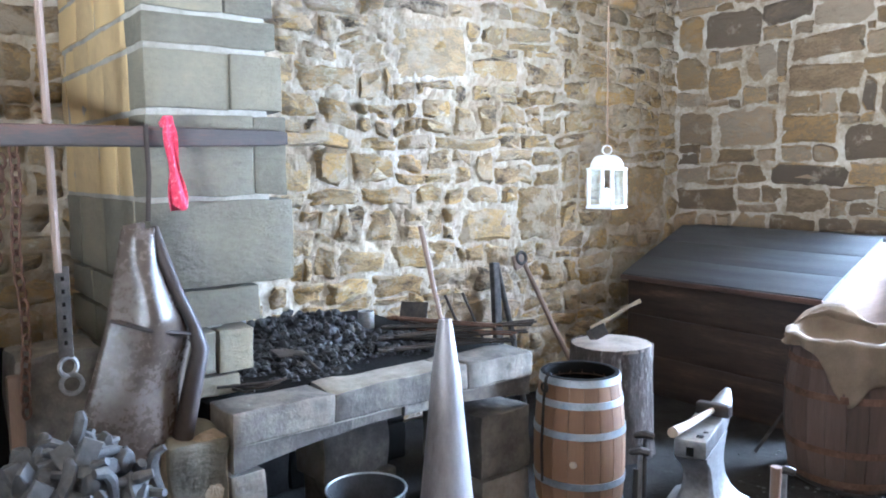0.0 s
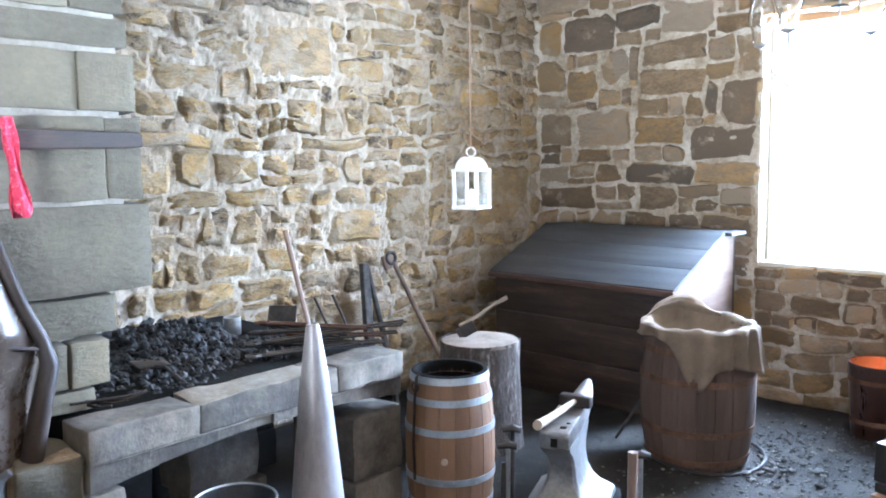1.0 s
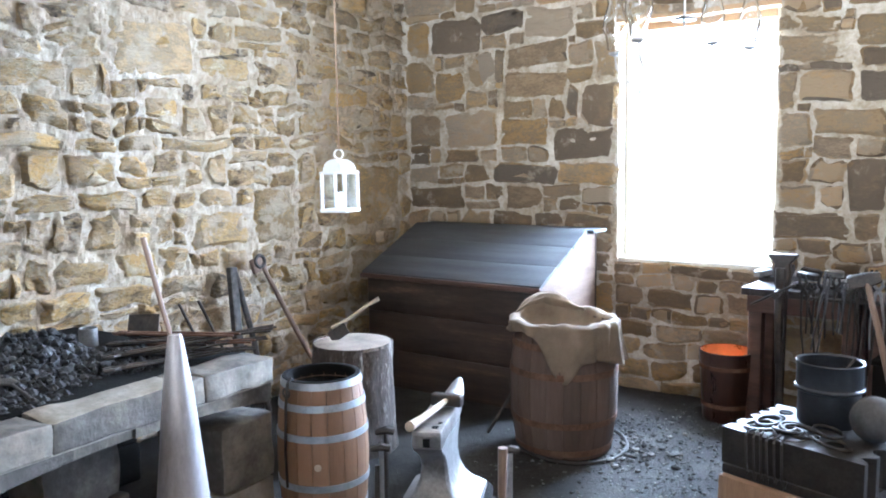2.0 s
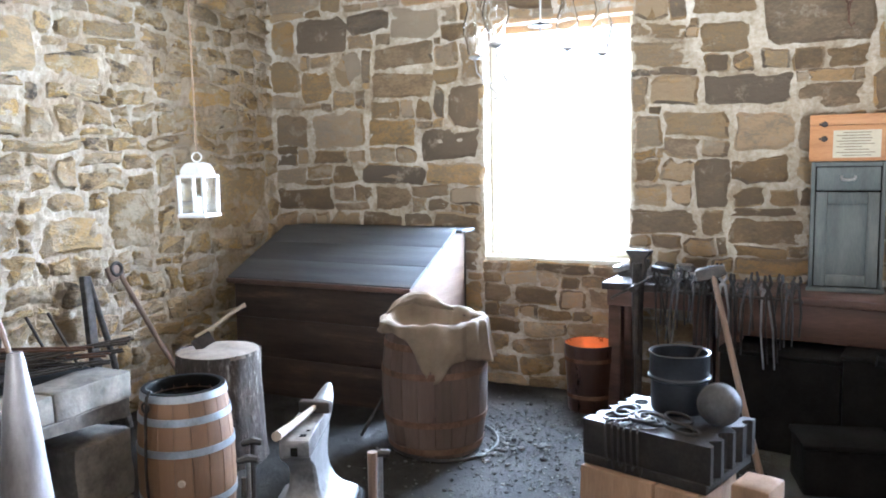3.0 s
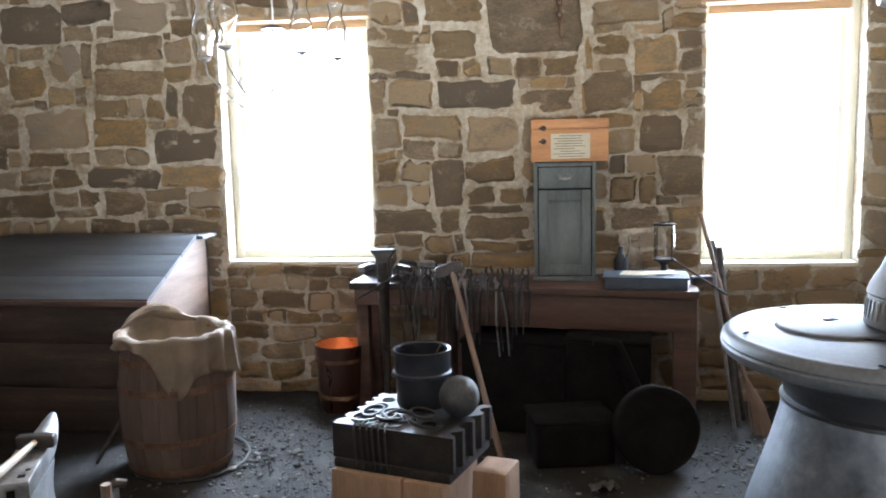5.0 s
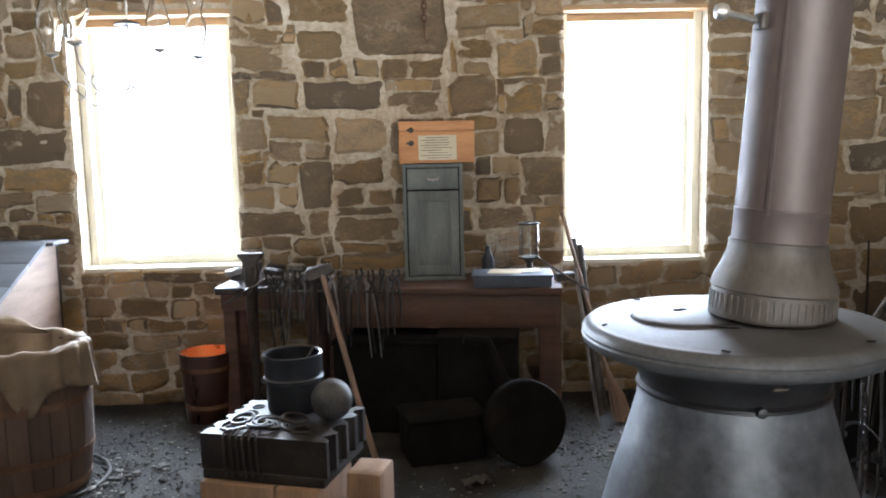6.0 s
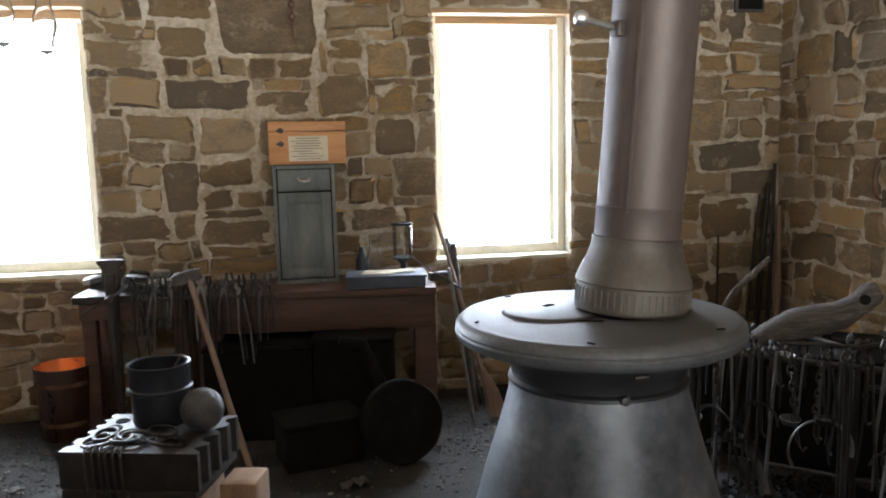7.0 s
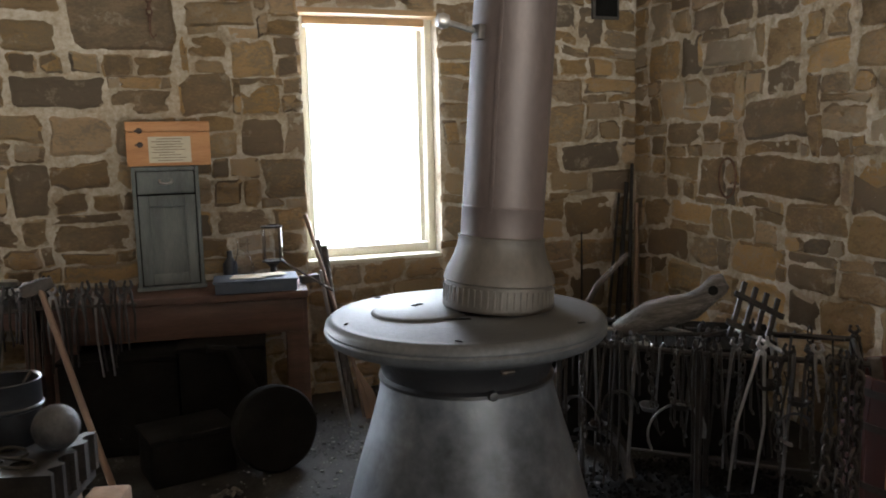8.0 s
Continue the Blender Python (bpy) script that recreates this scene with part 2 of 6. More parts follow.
TIN = material("white_painted_tin", [(0.6, 0.6, 0.58), (0.75, 0.75, 0.73)], 0.35, 0.1, 8, 70, 0.15)
BLACK_POT = material("black_enamel_steel", [(0.02, 0.022, 0.027), (0.045, 0.05, 0.06)], 0.32, 0.4, 6, 70, 0.2)
BUCKET_GLOW = material("sunlit_bucket_orange", [(0.62, 0.25, 0.09), (0.8, 0.36, 0.14)], 0.3, 0.6, 6, 60, 0.15)
BUCKET_WOOD = material("varnished_red_cedar", [(0.0175, 0.007, 0.0045), (0.0425, 0.017, 0.009)], 0.3, 0, 5, 40, 0.3, (3, 3, 0.4))
BOARD = material("pale_bounce_board", [(0.34, 0.263, 0.18), (0.544, 0.438, 0.324)], 0.8, 0, 3, 50, 0.3, (0.4, 4, 4))
ROPE = material("brown_cord", [(0.2, 0.13, 0.08), (0.3, 0.2, 0.13)], 0.95, 0, 30, 120, 0.3)
RED_BARREL = material("dark_red_barrel_wood", [(0.03, 0.008, 0.006), (0.075, 0.018, 0.014)], 0.6, 0, 5, 40, 0.3, (3, 3, 0.3), per_object=0.2)
WATER = material("still_dark_water", [(0.01, 0.012, 0.014), (0.015, 0.017, 0.02)], 0.06, 0, 3, 9, 0.02, rough_vary=0.02)


def glass_material(name, tint, rough):
    m = bpy.data.materials.new(name)
    m.use_nodes = True
    b = m.node_tree.nodes["Principled BSDF"]
    b.inputs["Base Color"].default_value = (*tint, 1)
    b.inputs["Roughness"].default_value = rough
    b.inputs["Transmission Weight"].default_value = 1
    b.inputs["IOR"].default_value = 1.45
    return m


GLASS = glass_material("clear_glass", (0.98, 0.99, 0.99), 0.02)

# ---- mesh helpers ----


def part(name, bm, mat, parent=None, label="", smooth=True):
    me = bpy.data.meshes.new(name)
    bmesh.ops.recalc_face_normals(bm, faces=bm.faces)
    bm.to_mesh(me)
    bm.free()
    if smooth:
        me.shade_smooth()
        me.set_sharp_from_angle(angle=radians(38))
    me.materials.append(mat)
    ob = new(name, me)
    ob.parent = parent
    if label:
        ob["label"] = label
    return ob


def thing(name, m, label, category, group="", kind=""):
    ob = new(name)
    ob.empty_display_size = 0.05
    ob.matrix_world = m
    return tagged(ob, label, category, group, kind)


def join(a, b):
    me = bpy.data.meshes.new("joining")
    b.to_mesh(me)
    b.free()
    a.from_mesh(me)
    bpy.data.meshes.remove(me)
    return a


def box(size, m=None, bevel=0.004, wobble=0.0, cuts=0, seed=0):
    bm = bmesh.new()
    bmesh.ops.create_cube(bm, size=1)
    bmesh.ops.scale(bm, vec=size, verts=bm.verts)
    if cuts:
        bmesh.ops.subdivide_edges(bm, edges=bm.edges, cuts=cuts, use_grid_fill=True)
    if bevel:
        sharp = [e for e in bm.edges if e.calc_face_angle(0) > 0.5]
        bmesh.ops.bevel(bm, geom=sharp, offset=bevel, segments=2, profile=0.5, affect="EDGES")
    if wobble:
        for v in bm.verts:
            v.co += wobble * noise.noise_vector(v.co * 7 + Vector((seed * 3.7, seed, 1.3)))
    if m is not None:
        bm.transform(m)
    return bm


def lathe(profile, seg=32, m=None, wobble=0.0, seed=0):
    """Turns (radius, height) pairs round the z axis."""
    bm = bmesh.new()
    rings = []
    for r, z in profile:
        if r < 1e-5:
            rings.append([bm.verts.new((0, 0, z))])
        else:
            rings.append([bm.verts.new((r * math.cos(2 * math.pi * i / seg), r * math.sin(2 * math.pi * i / seg), z)) for i in range(seg)])
    for a, b in zip(rings, rings[1:]):
        for i in range(seg):
            j = (i + 1) % seg
            if len(a) == 1 and len(b) > 1:
                bm.faces.new((a[0], b[i], b[j]))
            elif len(b) == 1 and len(a) > 1:
                bm.faces.new((a[i], a[j], b[0]))
            elif len(a) > 1:
                bm.faces.new((a[i], a[j], b[j], b[i]))
    if wobble:
        for v in bm.verts:
            v.co += wobble * noise.noise_vector(v.co * 8 + Vector((seed * 1.7, 2.0, seed)))
    if m is not None:
        bm.transform(m)
    return bm


def tube(points, radius, seg=8, flat=1.0):
    """A rod through the points; radius is one number or one for each point; flat squeezes it to a strap."""
    pts = [Vector(q) for q in points]
    radii = radius if isinstance(radius, (list, tuple)) else [radius] * len(pts)
    bm = bmesh.new()
    rings = []
    side = None
    for i, q in enumerate(pts):
        way = (pts[min(i + 1, len(pts) - 1)] - pts[max(i - 1, 0)]).normalized()
        if side is None:
            side = way.orthogonal().normalized()
        side = (side - way * side.dot(way)).normalized()
        up = way.cross(side)
        rings.append([bm.verts.new(q + radii[i] * (math.cos(2 * math.pi * k / seg) * side + flat * math.sin(2 * math.pi * k / seg) * up)) for k in range(seg)])
    for a, b in zip(rings, rings[1:]):
        for k in range(seg):
            bm.faces.new((a[k], a[(k + 1) % seg], b[(k + 1) % seg], b[k]))
    bm.faces.new(rings[0][::-1])
    bm.faces.new(rings[-1])
    return bm


def ring(r, thick, m=None, seg=24, arc=1.0, flat=1.0):
    n = int(seg * arc)
    pts = [(r * math.cos(2 * math.pi * arc * i / n), r * math.sin(2 * math.pi * arc * i / n), 0) for i in range(n + 1)]
    bm = tube(pts, thick, 6, flat)
    if m is not None:
        bm.transform(m)
    return bm


def at(x, y, z, rx=0, ry=0, rz=0):
    return pose(x, y, z, rx, ry, rz)


def shift(x, y, z):
    return Matrix.Translation((x, y, z))


# ---- setting ----


def slab(name, spans, label):
    """One structure mesh out of butted blocks (x0, x1, y0, y1, z0, z1)."""
    bm = bmesh.new()
    for x0, x1, y0, y1, z0, z1 in spans:
        join(bm, box((x1 - x0, y1 - y0, z1 - z0), shift((x0 + x1) / 2, (y0 + y1) / 2, (z0 + z1) / 2), 0))
    return bm


def round_openings(s0, s1, z0, z1, holes):
    """Cuts a rectangle of wall into butted rectangles that leave the holes free."""
    out, left = [], s0
    for a, b, c, d in holes:
        out.append((left, a, z0, z1))
        if c > z0:
            out.append((a, b, z0, c))
        if d < z1:
            out.append((a, b, d, z1))
        left = b
    out.append((left, s1, z0, z1))
    return out


def mortar_sheet(bm, rects, place, amp, seed, step=0.025):
    """The uneven face of the pointing, as a grid for each stretch of wall."""
    for s0, s1, z0, z1 in rects:
        ns, nz = max(2, int((s1 - s0) / step)), max(2, int((z1 - z0) / step))
        grid = [[None] * (nz + 1) for _ in range(ns + 1)]
        for i in range(ns + 1):
            for j in range(nz + 1):
                s, z = s0 + (s1 - s0) * i / ns, z0 + (z1 - z0) * j / nz
                edge = i in (0, ns) or j in (0, nz)
                d = amp * (0.75 + 0.9 * noise.noise(Vector((s * 8, z * 8, seed))) + 0.8 * noise.noise(Vector((s * 24, z * 24, seed))))
                grid[i][j] = bm.verts.new(place(s, z, 0.001 if edge else max(0.002, d)))
        for i in range(ns):
            for j in range(nz):
                bm.faces.new((grid[i][j], grid[i + 1][j], grid[i + 1][j + 1], grid[i][j + 1]))


def rubble_layout(rnd, s0, s1, z0, z1, course, width):
    """Courses, broken at random into one or two stones in height."""
    out = []
    z = z0
    while z < z1 - 0.02:
        h = rnd.uniform(*course)
        if z1 - z - h < course[0] * 0.6:
            h = z1 - z
        s = s0
        while s < s1 - 0.02:
            w = rnd.uniform(*width) * (1.0 if h > course[0] * 1.2 else 1.15)
            if s1 - s - w < width[0] * 0.6:
                w = s1 - s
            if h > 0.2 and rnd.random() < 0.42:
                k = h * rnd.uniform(0.32, 0.68)
                for a, b in ((z, k), (z + k, h - k)):
                    if w > width[0] * 1.5 and rnd.random() < 0.55:
                        c = w * rnd.uniform(0.35, 0.65)
                        out += [(s, s + c, a, a + b), (s + c, s + w, a, a + b)]
                    else:
                        out.append((s, s + w, a, a + b))
            elif h > 0.16 and rnd.random() < 0.3:
                # a thin levelling chip or two under a full stone
                k = rnd.uniform(0.045, 0.065)
                c = w * rnd.uniform(0.4, 0.75)
                out += [(s, s + c, z, z + k), (s + c, s + w, z, z + k), (s, s + w, z + k, z + h)]
            else:
                out.append((s, s + w, z, z + h))
            s += w
        z += h
    return out


def stone_verts(rnd, rect, place, gap, proud, seed, rough, lim, bulge=0.35, warp=1.0):
    """One irregular stone: an angular outline whose sloping margin sinks under the pointing, and three rings of a hewn face."""
    s0, s1, z0, z1 = rect
    cs, cz = (s0 + s1) / 2, (z0 + z1) / 2
    hw, hh = (s1 - s0) / 2 - gap * rnd.uniform(0.3, 1.0), (z1 - z0) / 2 - gap * rnd.uniform(0.3, 1.0)
    tilt = rnd.uniform(-0.06, 0.06)
    small = min(hw, hh)
    # corners, pulled in unevenly; now and then one is knocked off
    corners = [(sx * hw * (1 - 0.1 * rnd.random() ** 2), sz * hh * (1 - 0.16 * rnd.random() ** 2)) for sx, sz in ((1, -1), (1, 1), (-1, 1), (-1, -1))]
    outline = []
    for k in range(4):
        p, before, after = corners[k], corners[k - 1], corners[(k + 1) % 4]
        cut = small * (rnd.uniform(0.45, 0.8) if rnd.random() < 0.14 else rnd.uniform(0.08, 0.26))
        for q in (before, after):
            ln = math.hypot(q[0] - p[0], q[1] - p[1])
            f = min(0.45, cut * rnd.uniform(0.7, 1.3) / ln)
            outline.append((p[0] + (q[0] - p[0]) * f, p[1] + (q[1] - p[1]) * f))
        for f in (0.36, 0.66):
            g = f + rnd.uniform(-0.08, 0.08)
            bow = 1 + rnd.uniform(-0.07, 0.05)
            outline.append(((p[0] + (after[0] - p[0]) * g) * bow, (p[1] + (after[1] - p[1]) * g) * bow))
    n = len(outline)
    out = proud * rnd.uniform(0.6, 1.3)
    lean_s, lean_z = rnd.uniform(-0.35, 0.35) * out, rnd.uniform(-0.35, 0.35) * out
    margin = min(0.03, small * 0.35)
    verts = []
    for inset, depth in ((0.0, -0.004), (margin, 0.8 * out), (0.32, out * (1 + 0.5 * bulge)), (0.66, out * (1 + bulge))):
        for x, z in outline:
            if depth < 0 or inset == margin:
                x, z = x * (1 - inset / hw), z * (1 - inset / hh)
            else:
                x, z = x * (1 - inset), z * (1 - inset)
            s, zz = cs + x - tilt * z, cz + z + tilt * x
            wv = warp * noise.noise_vector(Vector((s * 1.6, zz * 1.6, seed))) * 0.05 + warp * noise.noise_vector(Vector((s * 4.5, zz * 4.5, seed + 9))) * 0.034 + noise.noise_vector(Vector((s * 16, zz * 16, seed + 5))) * 0.012
            s, zz = min(max(s + wv.x, lim[0]), lim[1]), zz + wv.y
            d = depth + (rough * (noise.noise(Vector((s * 11, zz * 11, seed + 4))) + 0.6 * noise.noise(Vector((s * 27, zz * 27, seed + 8)))) + lean_s * x / hw + lean_z * z / hh if depth > 0 else 0)
            verts.append(place(s, zz, max(d, 0.003) if depth > 0 else d))
    mid = Vector((0, 0, 0))
    for v in verts[3 * n:]:
        mid += Vector(v) / n
    verts.append(tuple(mid))
    faces = []
    for k in (0, n, 2 * n):
        for i in range(n):
            j = (i + 1) % n
            faces.append((k + i, k + j, k + n + j, k + n + i))
    faces += [(3 * n + i, 3 * n + (i + 1) % n, 4 * n) for i in range(n)]
    return verts, faces


def clear_of(rect, keys):
    """What is left of a stone's place round the large stones, as a list of smaller places."""
    todo = [rect]
    for a, b, c, d in keys:
        left = []
        for s0, s1, z0, z1 in todo:
            if s0 >= b or s1 <= a or z0 >= d or z1 <= c:
                left.append((s0, s1, z0, z1))
                continue
            m0, m1 = max(s0, a), min(s1, b)
            left += [(s0, a, z0, z1), (b, s1, z0, z1), (m0, m1, z0, c), (m0, m1, d, z1)]
        todo = [q for q in left if q[1] - q[0] > 0.045 and q[3] - q[2] > 0.035]
    return todo


def lay_stones(wall, rects, place, mat, seed, course, width, gap, proud, rough, near, flip=False, bulge=0.35, keys=(), warp=1.0):
    """Stones of a wall: those that near() picks are pieces of their own, the rest one mesh."""
    rnd = random.Random(seed)
    rest_v, rest_f = [], []
    for rect0 in rects:
        s0, s1, z0, z1 = rect0
        cz, wd = course, width
        if z1 < 1.0:
            cz, wd = (0.075, 0.16), (0.12, 0.36)
        own = [k for k in keys if s0 <= (k[0] + k[1]) / 2 <= s1 and z0 <= (k[2] + k[3]) / 2 <= z1]
        laid = [q for r in rubble_layout(rnd, s0, s1, z0, z1, cz, wd) for q in clear_of(r, keys)]
        for r in own + laid:
            v, f = stone_verts(rnd, r, place, gap, proud, seed, rough, (s0 - 0.012, s1 + 0.012), bulge, 0.4 if r in own else warp)
            if flip:
                f = [q[::-1] for q in f]
            if near((r[0] + r[1]) / 2, (r[2] + r[3]) / 2):
                me = bpy.data.meshes.new("stone")
                me.from_pydata(v, [], f)
                me.shade_smooth()
                me.set_sharp_from_angle(angle=radians(24))
                me.materials.append(mat)
                new("stone", me).parent = wall
            else:
                k = len(rest_v)
                rest_v += v
                rest_f += [tuple(i + k for i in q) for q in f]
    if rest_v:
        me = bpy.data.meshes.new("rubble")
        me.from_pydata(rest_v, [], rest_f)
        me.shade_smooth()
        me.materials.append(mat)
        ob = new("rubble", me)
        ob.parent = wall
        tagged(ob, kind="stuff")


TH = 0.5
# the four walls, each with its pointing; the stones come last in the file
north_rects = round_openings(WX, EX, 0, TOP, [W1, W2])
place_n = lambda s, z, d: (s, NY - d, z)
bm = slab("", [(a - (TH if a == WX else 0), b + (TH if b == EX else 0), NY, NY + TH, c, d) for a, b, c, d in north_rects], "")
mortar_sheet(bm, north_rects, place_n, 0.009, 1, 0.02)
wall_north = tagged(part("wall_north", bm, MORTAR_N, smooth=False), "brown sandstone rubble wall with wide pale lime pointing", "wall", kind="structure")

west_rects = [(SY, NY, 0, TOP)]
place_w = lambda s, z, d: (WX + d, s, z)
bm = slab("", [(WX - TH, WX, SY - TH, NY, 0, TOP)], "")
mortar_sheet(bm, west_rects, place_w, 0.021, 2, 0.02)
wall_west = tagged(part("wall_west", bm, MORTAR_W, smooth=False), "rough ochre rubble wall with smeared white mortar", "wall", kind="structure")

east_rects = [(SY, NY, 0, TOP)]
place_e = lambda s, z, d: (EX - d, s, z)
bm = slab("", [(EX, EX + TH, SY - TH, NY, 0, TOP)], "")
mortar_sheet(bm, east_rects, place_e, 0.01, 3, 0.02)
wall_east = tagged(part("wall_east", bm, MORTAR_N, smooth=False), "warm brown sandstone wall with squared blocks", "wall", kind="structure")

south_rects = round_openings(WX, EX, 0, TOP, [SOUTH_OPENING])
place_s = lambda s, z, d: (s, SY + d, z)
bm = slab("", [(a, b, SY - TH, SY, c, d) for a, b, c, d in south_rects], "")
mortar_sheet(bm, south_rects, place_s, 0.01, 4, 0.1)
wall_south = tagged(part("wall_south", bm, MORTAR_N, smooth=False), "sandstone rubble wall with an assumed wide opening, out of view", "wall", kind="structure")

bm = bmesh.new()
bmesh.ops.create_grid(bm, x_segments=4, y_segments=120, size=0.5)
for v in bm.verts:
    f, z = v.co.x + 0.5, (v.co.y + 0.5) * (TOP - 0.01)
    wd = 0.05 + 0.018 * noise.noise(Vector((0, z * 5, 7)))
    a = f * math.pi / 2
    v.co = (WX + wd * (1 - math.sin(a)) + 0.012, NY - wd * (1 - math.cos(a)) - 0.012 + 0.006 * noise.noise(Vector((f * 3, z * 14, 2))), z)
tagged(part("trim", bm, MORTAR_N), "thick pale mortar fillet in the wall corner", "trim", kind="structure")

# floor of packed cinders, uneven
bm = bmesh.new()
bmesh.ops.create_grid(bm, x_segments=150, y_segments=150, size=0.5)
for v in bm.verts:
    x, y = WX + (v.co.x + 0.5) * (EX - WX), SY + (v.co.y + 0.5) * (NY - SY)
    v.co = (x, y, 0.006 * noise.noise(Vector((x * 2, y * 2, 0))) + 0.005 * noise.noise(Vector((x * 12, y * 12, 3))) - 0.004)
tagged(part("floor", bm, DIRT), "packed dark cinder and dirt floor", "floor", kind="structure")
tagged(part("ground", box((3000, 3000, 0.1), shift(0, 0, -0.12), 0), GRASS, smooth=False), "dry grass ground round the building", "ground", kind="structure")
# ceiling is out of view; its boards are paled to throw fill light down
bm = box((EX - WX + 2 * TH, NY - SY + 2 * TH, 0.06), shift((WX + EX) / 2, (NY + SY) / 2, TOP + 0.035), 0)
for i in range(9):
    join(bm, box((0.16, NY - SY - 0.02, 0.2), shift(WX + 0.45 + i * 0.85, (NY + SY) / 2, TOP - 0.098), 0.006))
tagged(part("ceiling", bm, BOARD, smooth=False), "unseen brown board ceiling on joists, paled to bounce light", "ceiling", kind="structure")


def window(name, w):
    """A cream sash frame deep in the opening, with a stone-level sill board and a pine lintel."""
    a, b, c, d = w
    cx, cz = (a + b) / 2, (c + d) / 2
    win = thing(name, shift(cx, NY, c), "tall cream-painted window frame set deep in the stone wall", "window", kind="structure")
    y = 0.2
    for nm, sx, px in (("jamb", 0.05, a - cx + 0.027), ("jamb", 0.05, b - cx - 0.027)):
        part(nm, box((sx, 0.12, d - c - 0.06), shift(px, y, (d - c) / 2), 0.004), FRAME, win)
    part("head", box((b - a - 0.11, 0.12, 0.05), shift(0, y, d - c - 0.06), 0.004), LINTEL, win)
    part("bottom_rail", box((b - a - 0.11, 0.1, 0.06), shift(0, y, 0.065), 0.004), FRAME, win)
    for px in (a - cx + 0.075, b - cx - 0.075):
        part("stile", box((0.035, 0.045, d - c - 0.2), shift(px, y + 0.03, (d - c) / 2), 0.003), FRAME, win)
    pane = part("pane", box((b - a - 0.2, 0.004, d - c - 0.2), shift(0, y + 0.03, (d - c) / 2 + 0.01), 0), GLASS, win, "clear glass pane")
    pane.visible_shadow = False
    part("sill", box((b - a - 0.01, 0.34, 0.03), shift(0, 0.17, 0.018), 0.006, 0.004, 3), FRAME, win, "worn pale sill board")
    part("lintel", box((b - a + 0.02, 0.3, 0.045), shift(0, 0.153, d - c - 0.012), 0.005), LINTEL, win, "bare pine lintel board")
    return win


window("window_1", W1)
window("window_2", W2)

# ---- forge: chimney and hearth ----


def chimney():
    ch = thing("chimney", shift(-3.0, 0.72, 0), "tall forge chimney of squared grey stone blocks, coloured buff where sunlit", "chimney")
    rnd = random.Random(5)
    core = join(box((1.334, 0.435, TOP - 1.2), shift(-0.685, 0.226, 1.2 + (TOP - 1.2) / 2), 0.004), box((1.25, 0.22, 0.4), shift(-0.71, 0.16, 0.99), 0.01))
    part("mortar_core", core, MORTAR_C, ch)
    # courses: bottom, top, north end of the front block, set-back
    courses = ((0.775, 0.86, 0.31, 0.02, ASHLAR), (0.865, 1.03, 0.36, 0.0, ASHLAR), (1.035, 1.18, 0.40, 0.03, ASHLAR), (1.185, 1.50, 0.53, 0.0, ASHLAR),
               (1.505, 1.80, 0.515, 0.01, ASHLAR), (1.808, 2.02, 0.50, 0.0, ASHLAR), (2.028, 2.14, 0.485, 0.008, ASHLAR), (2.148, 2.33, 0.47, 0.0, ASHLAR),
               (2.338, 2.6, 0.46, 0.006, ASHLAR), (2.608, 2.92, 0.45, 0.0, ASHLAR), (2.928, TOP - 0.01, 0.445, 0.004, ASHLAR))
    for k, (z0, z1, north, back, mat) in enumerate(courses):
        h = z1 - z0
        cuts = [0.0, north] if k % 2 == 0 or h > 0.28 else [0.0, north * 0.6, north]
        if k == 4:
            cuts = [0.0, north - 0.13, north]
        for a, b in zip(cuts, cuts[1:]):
            part("block", box((0.2, b - a - 0.008, h - 0.012), shift(-0.1 - back, (a + b) / 2, (z0 + z1) / 2), 0.004, 0.007, 5, k), mat, ch)
        x = -0.205
        n = 0
        while x > -1.3:
            w = min(rnd.uniform(0.2, 0.5), 1.33 + x)
            if w > 0.04:
                # sunlit tone above 1.45 m, plain grey below
                part("block", box((w - 0.012, 0.2, h - 0.012), shift(x - w / 2, 0.1 + rnd.uniform(0, 0.006), (z0 + z1) / 2), 0.004, 0.007, 3, k + n), SUNLIT_ASHLAR if z0 > 1.45 else ASHLAR, ch)
            x -= w
            n += 1
    return ch


chimney()


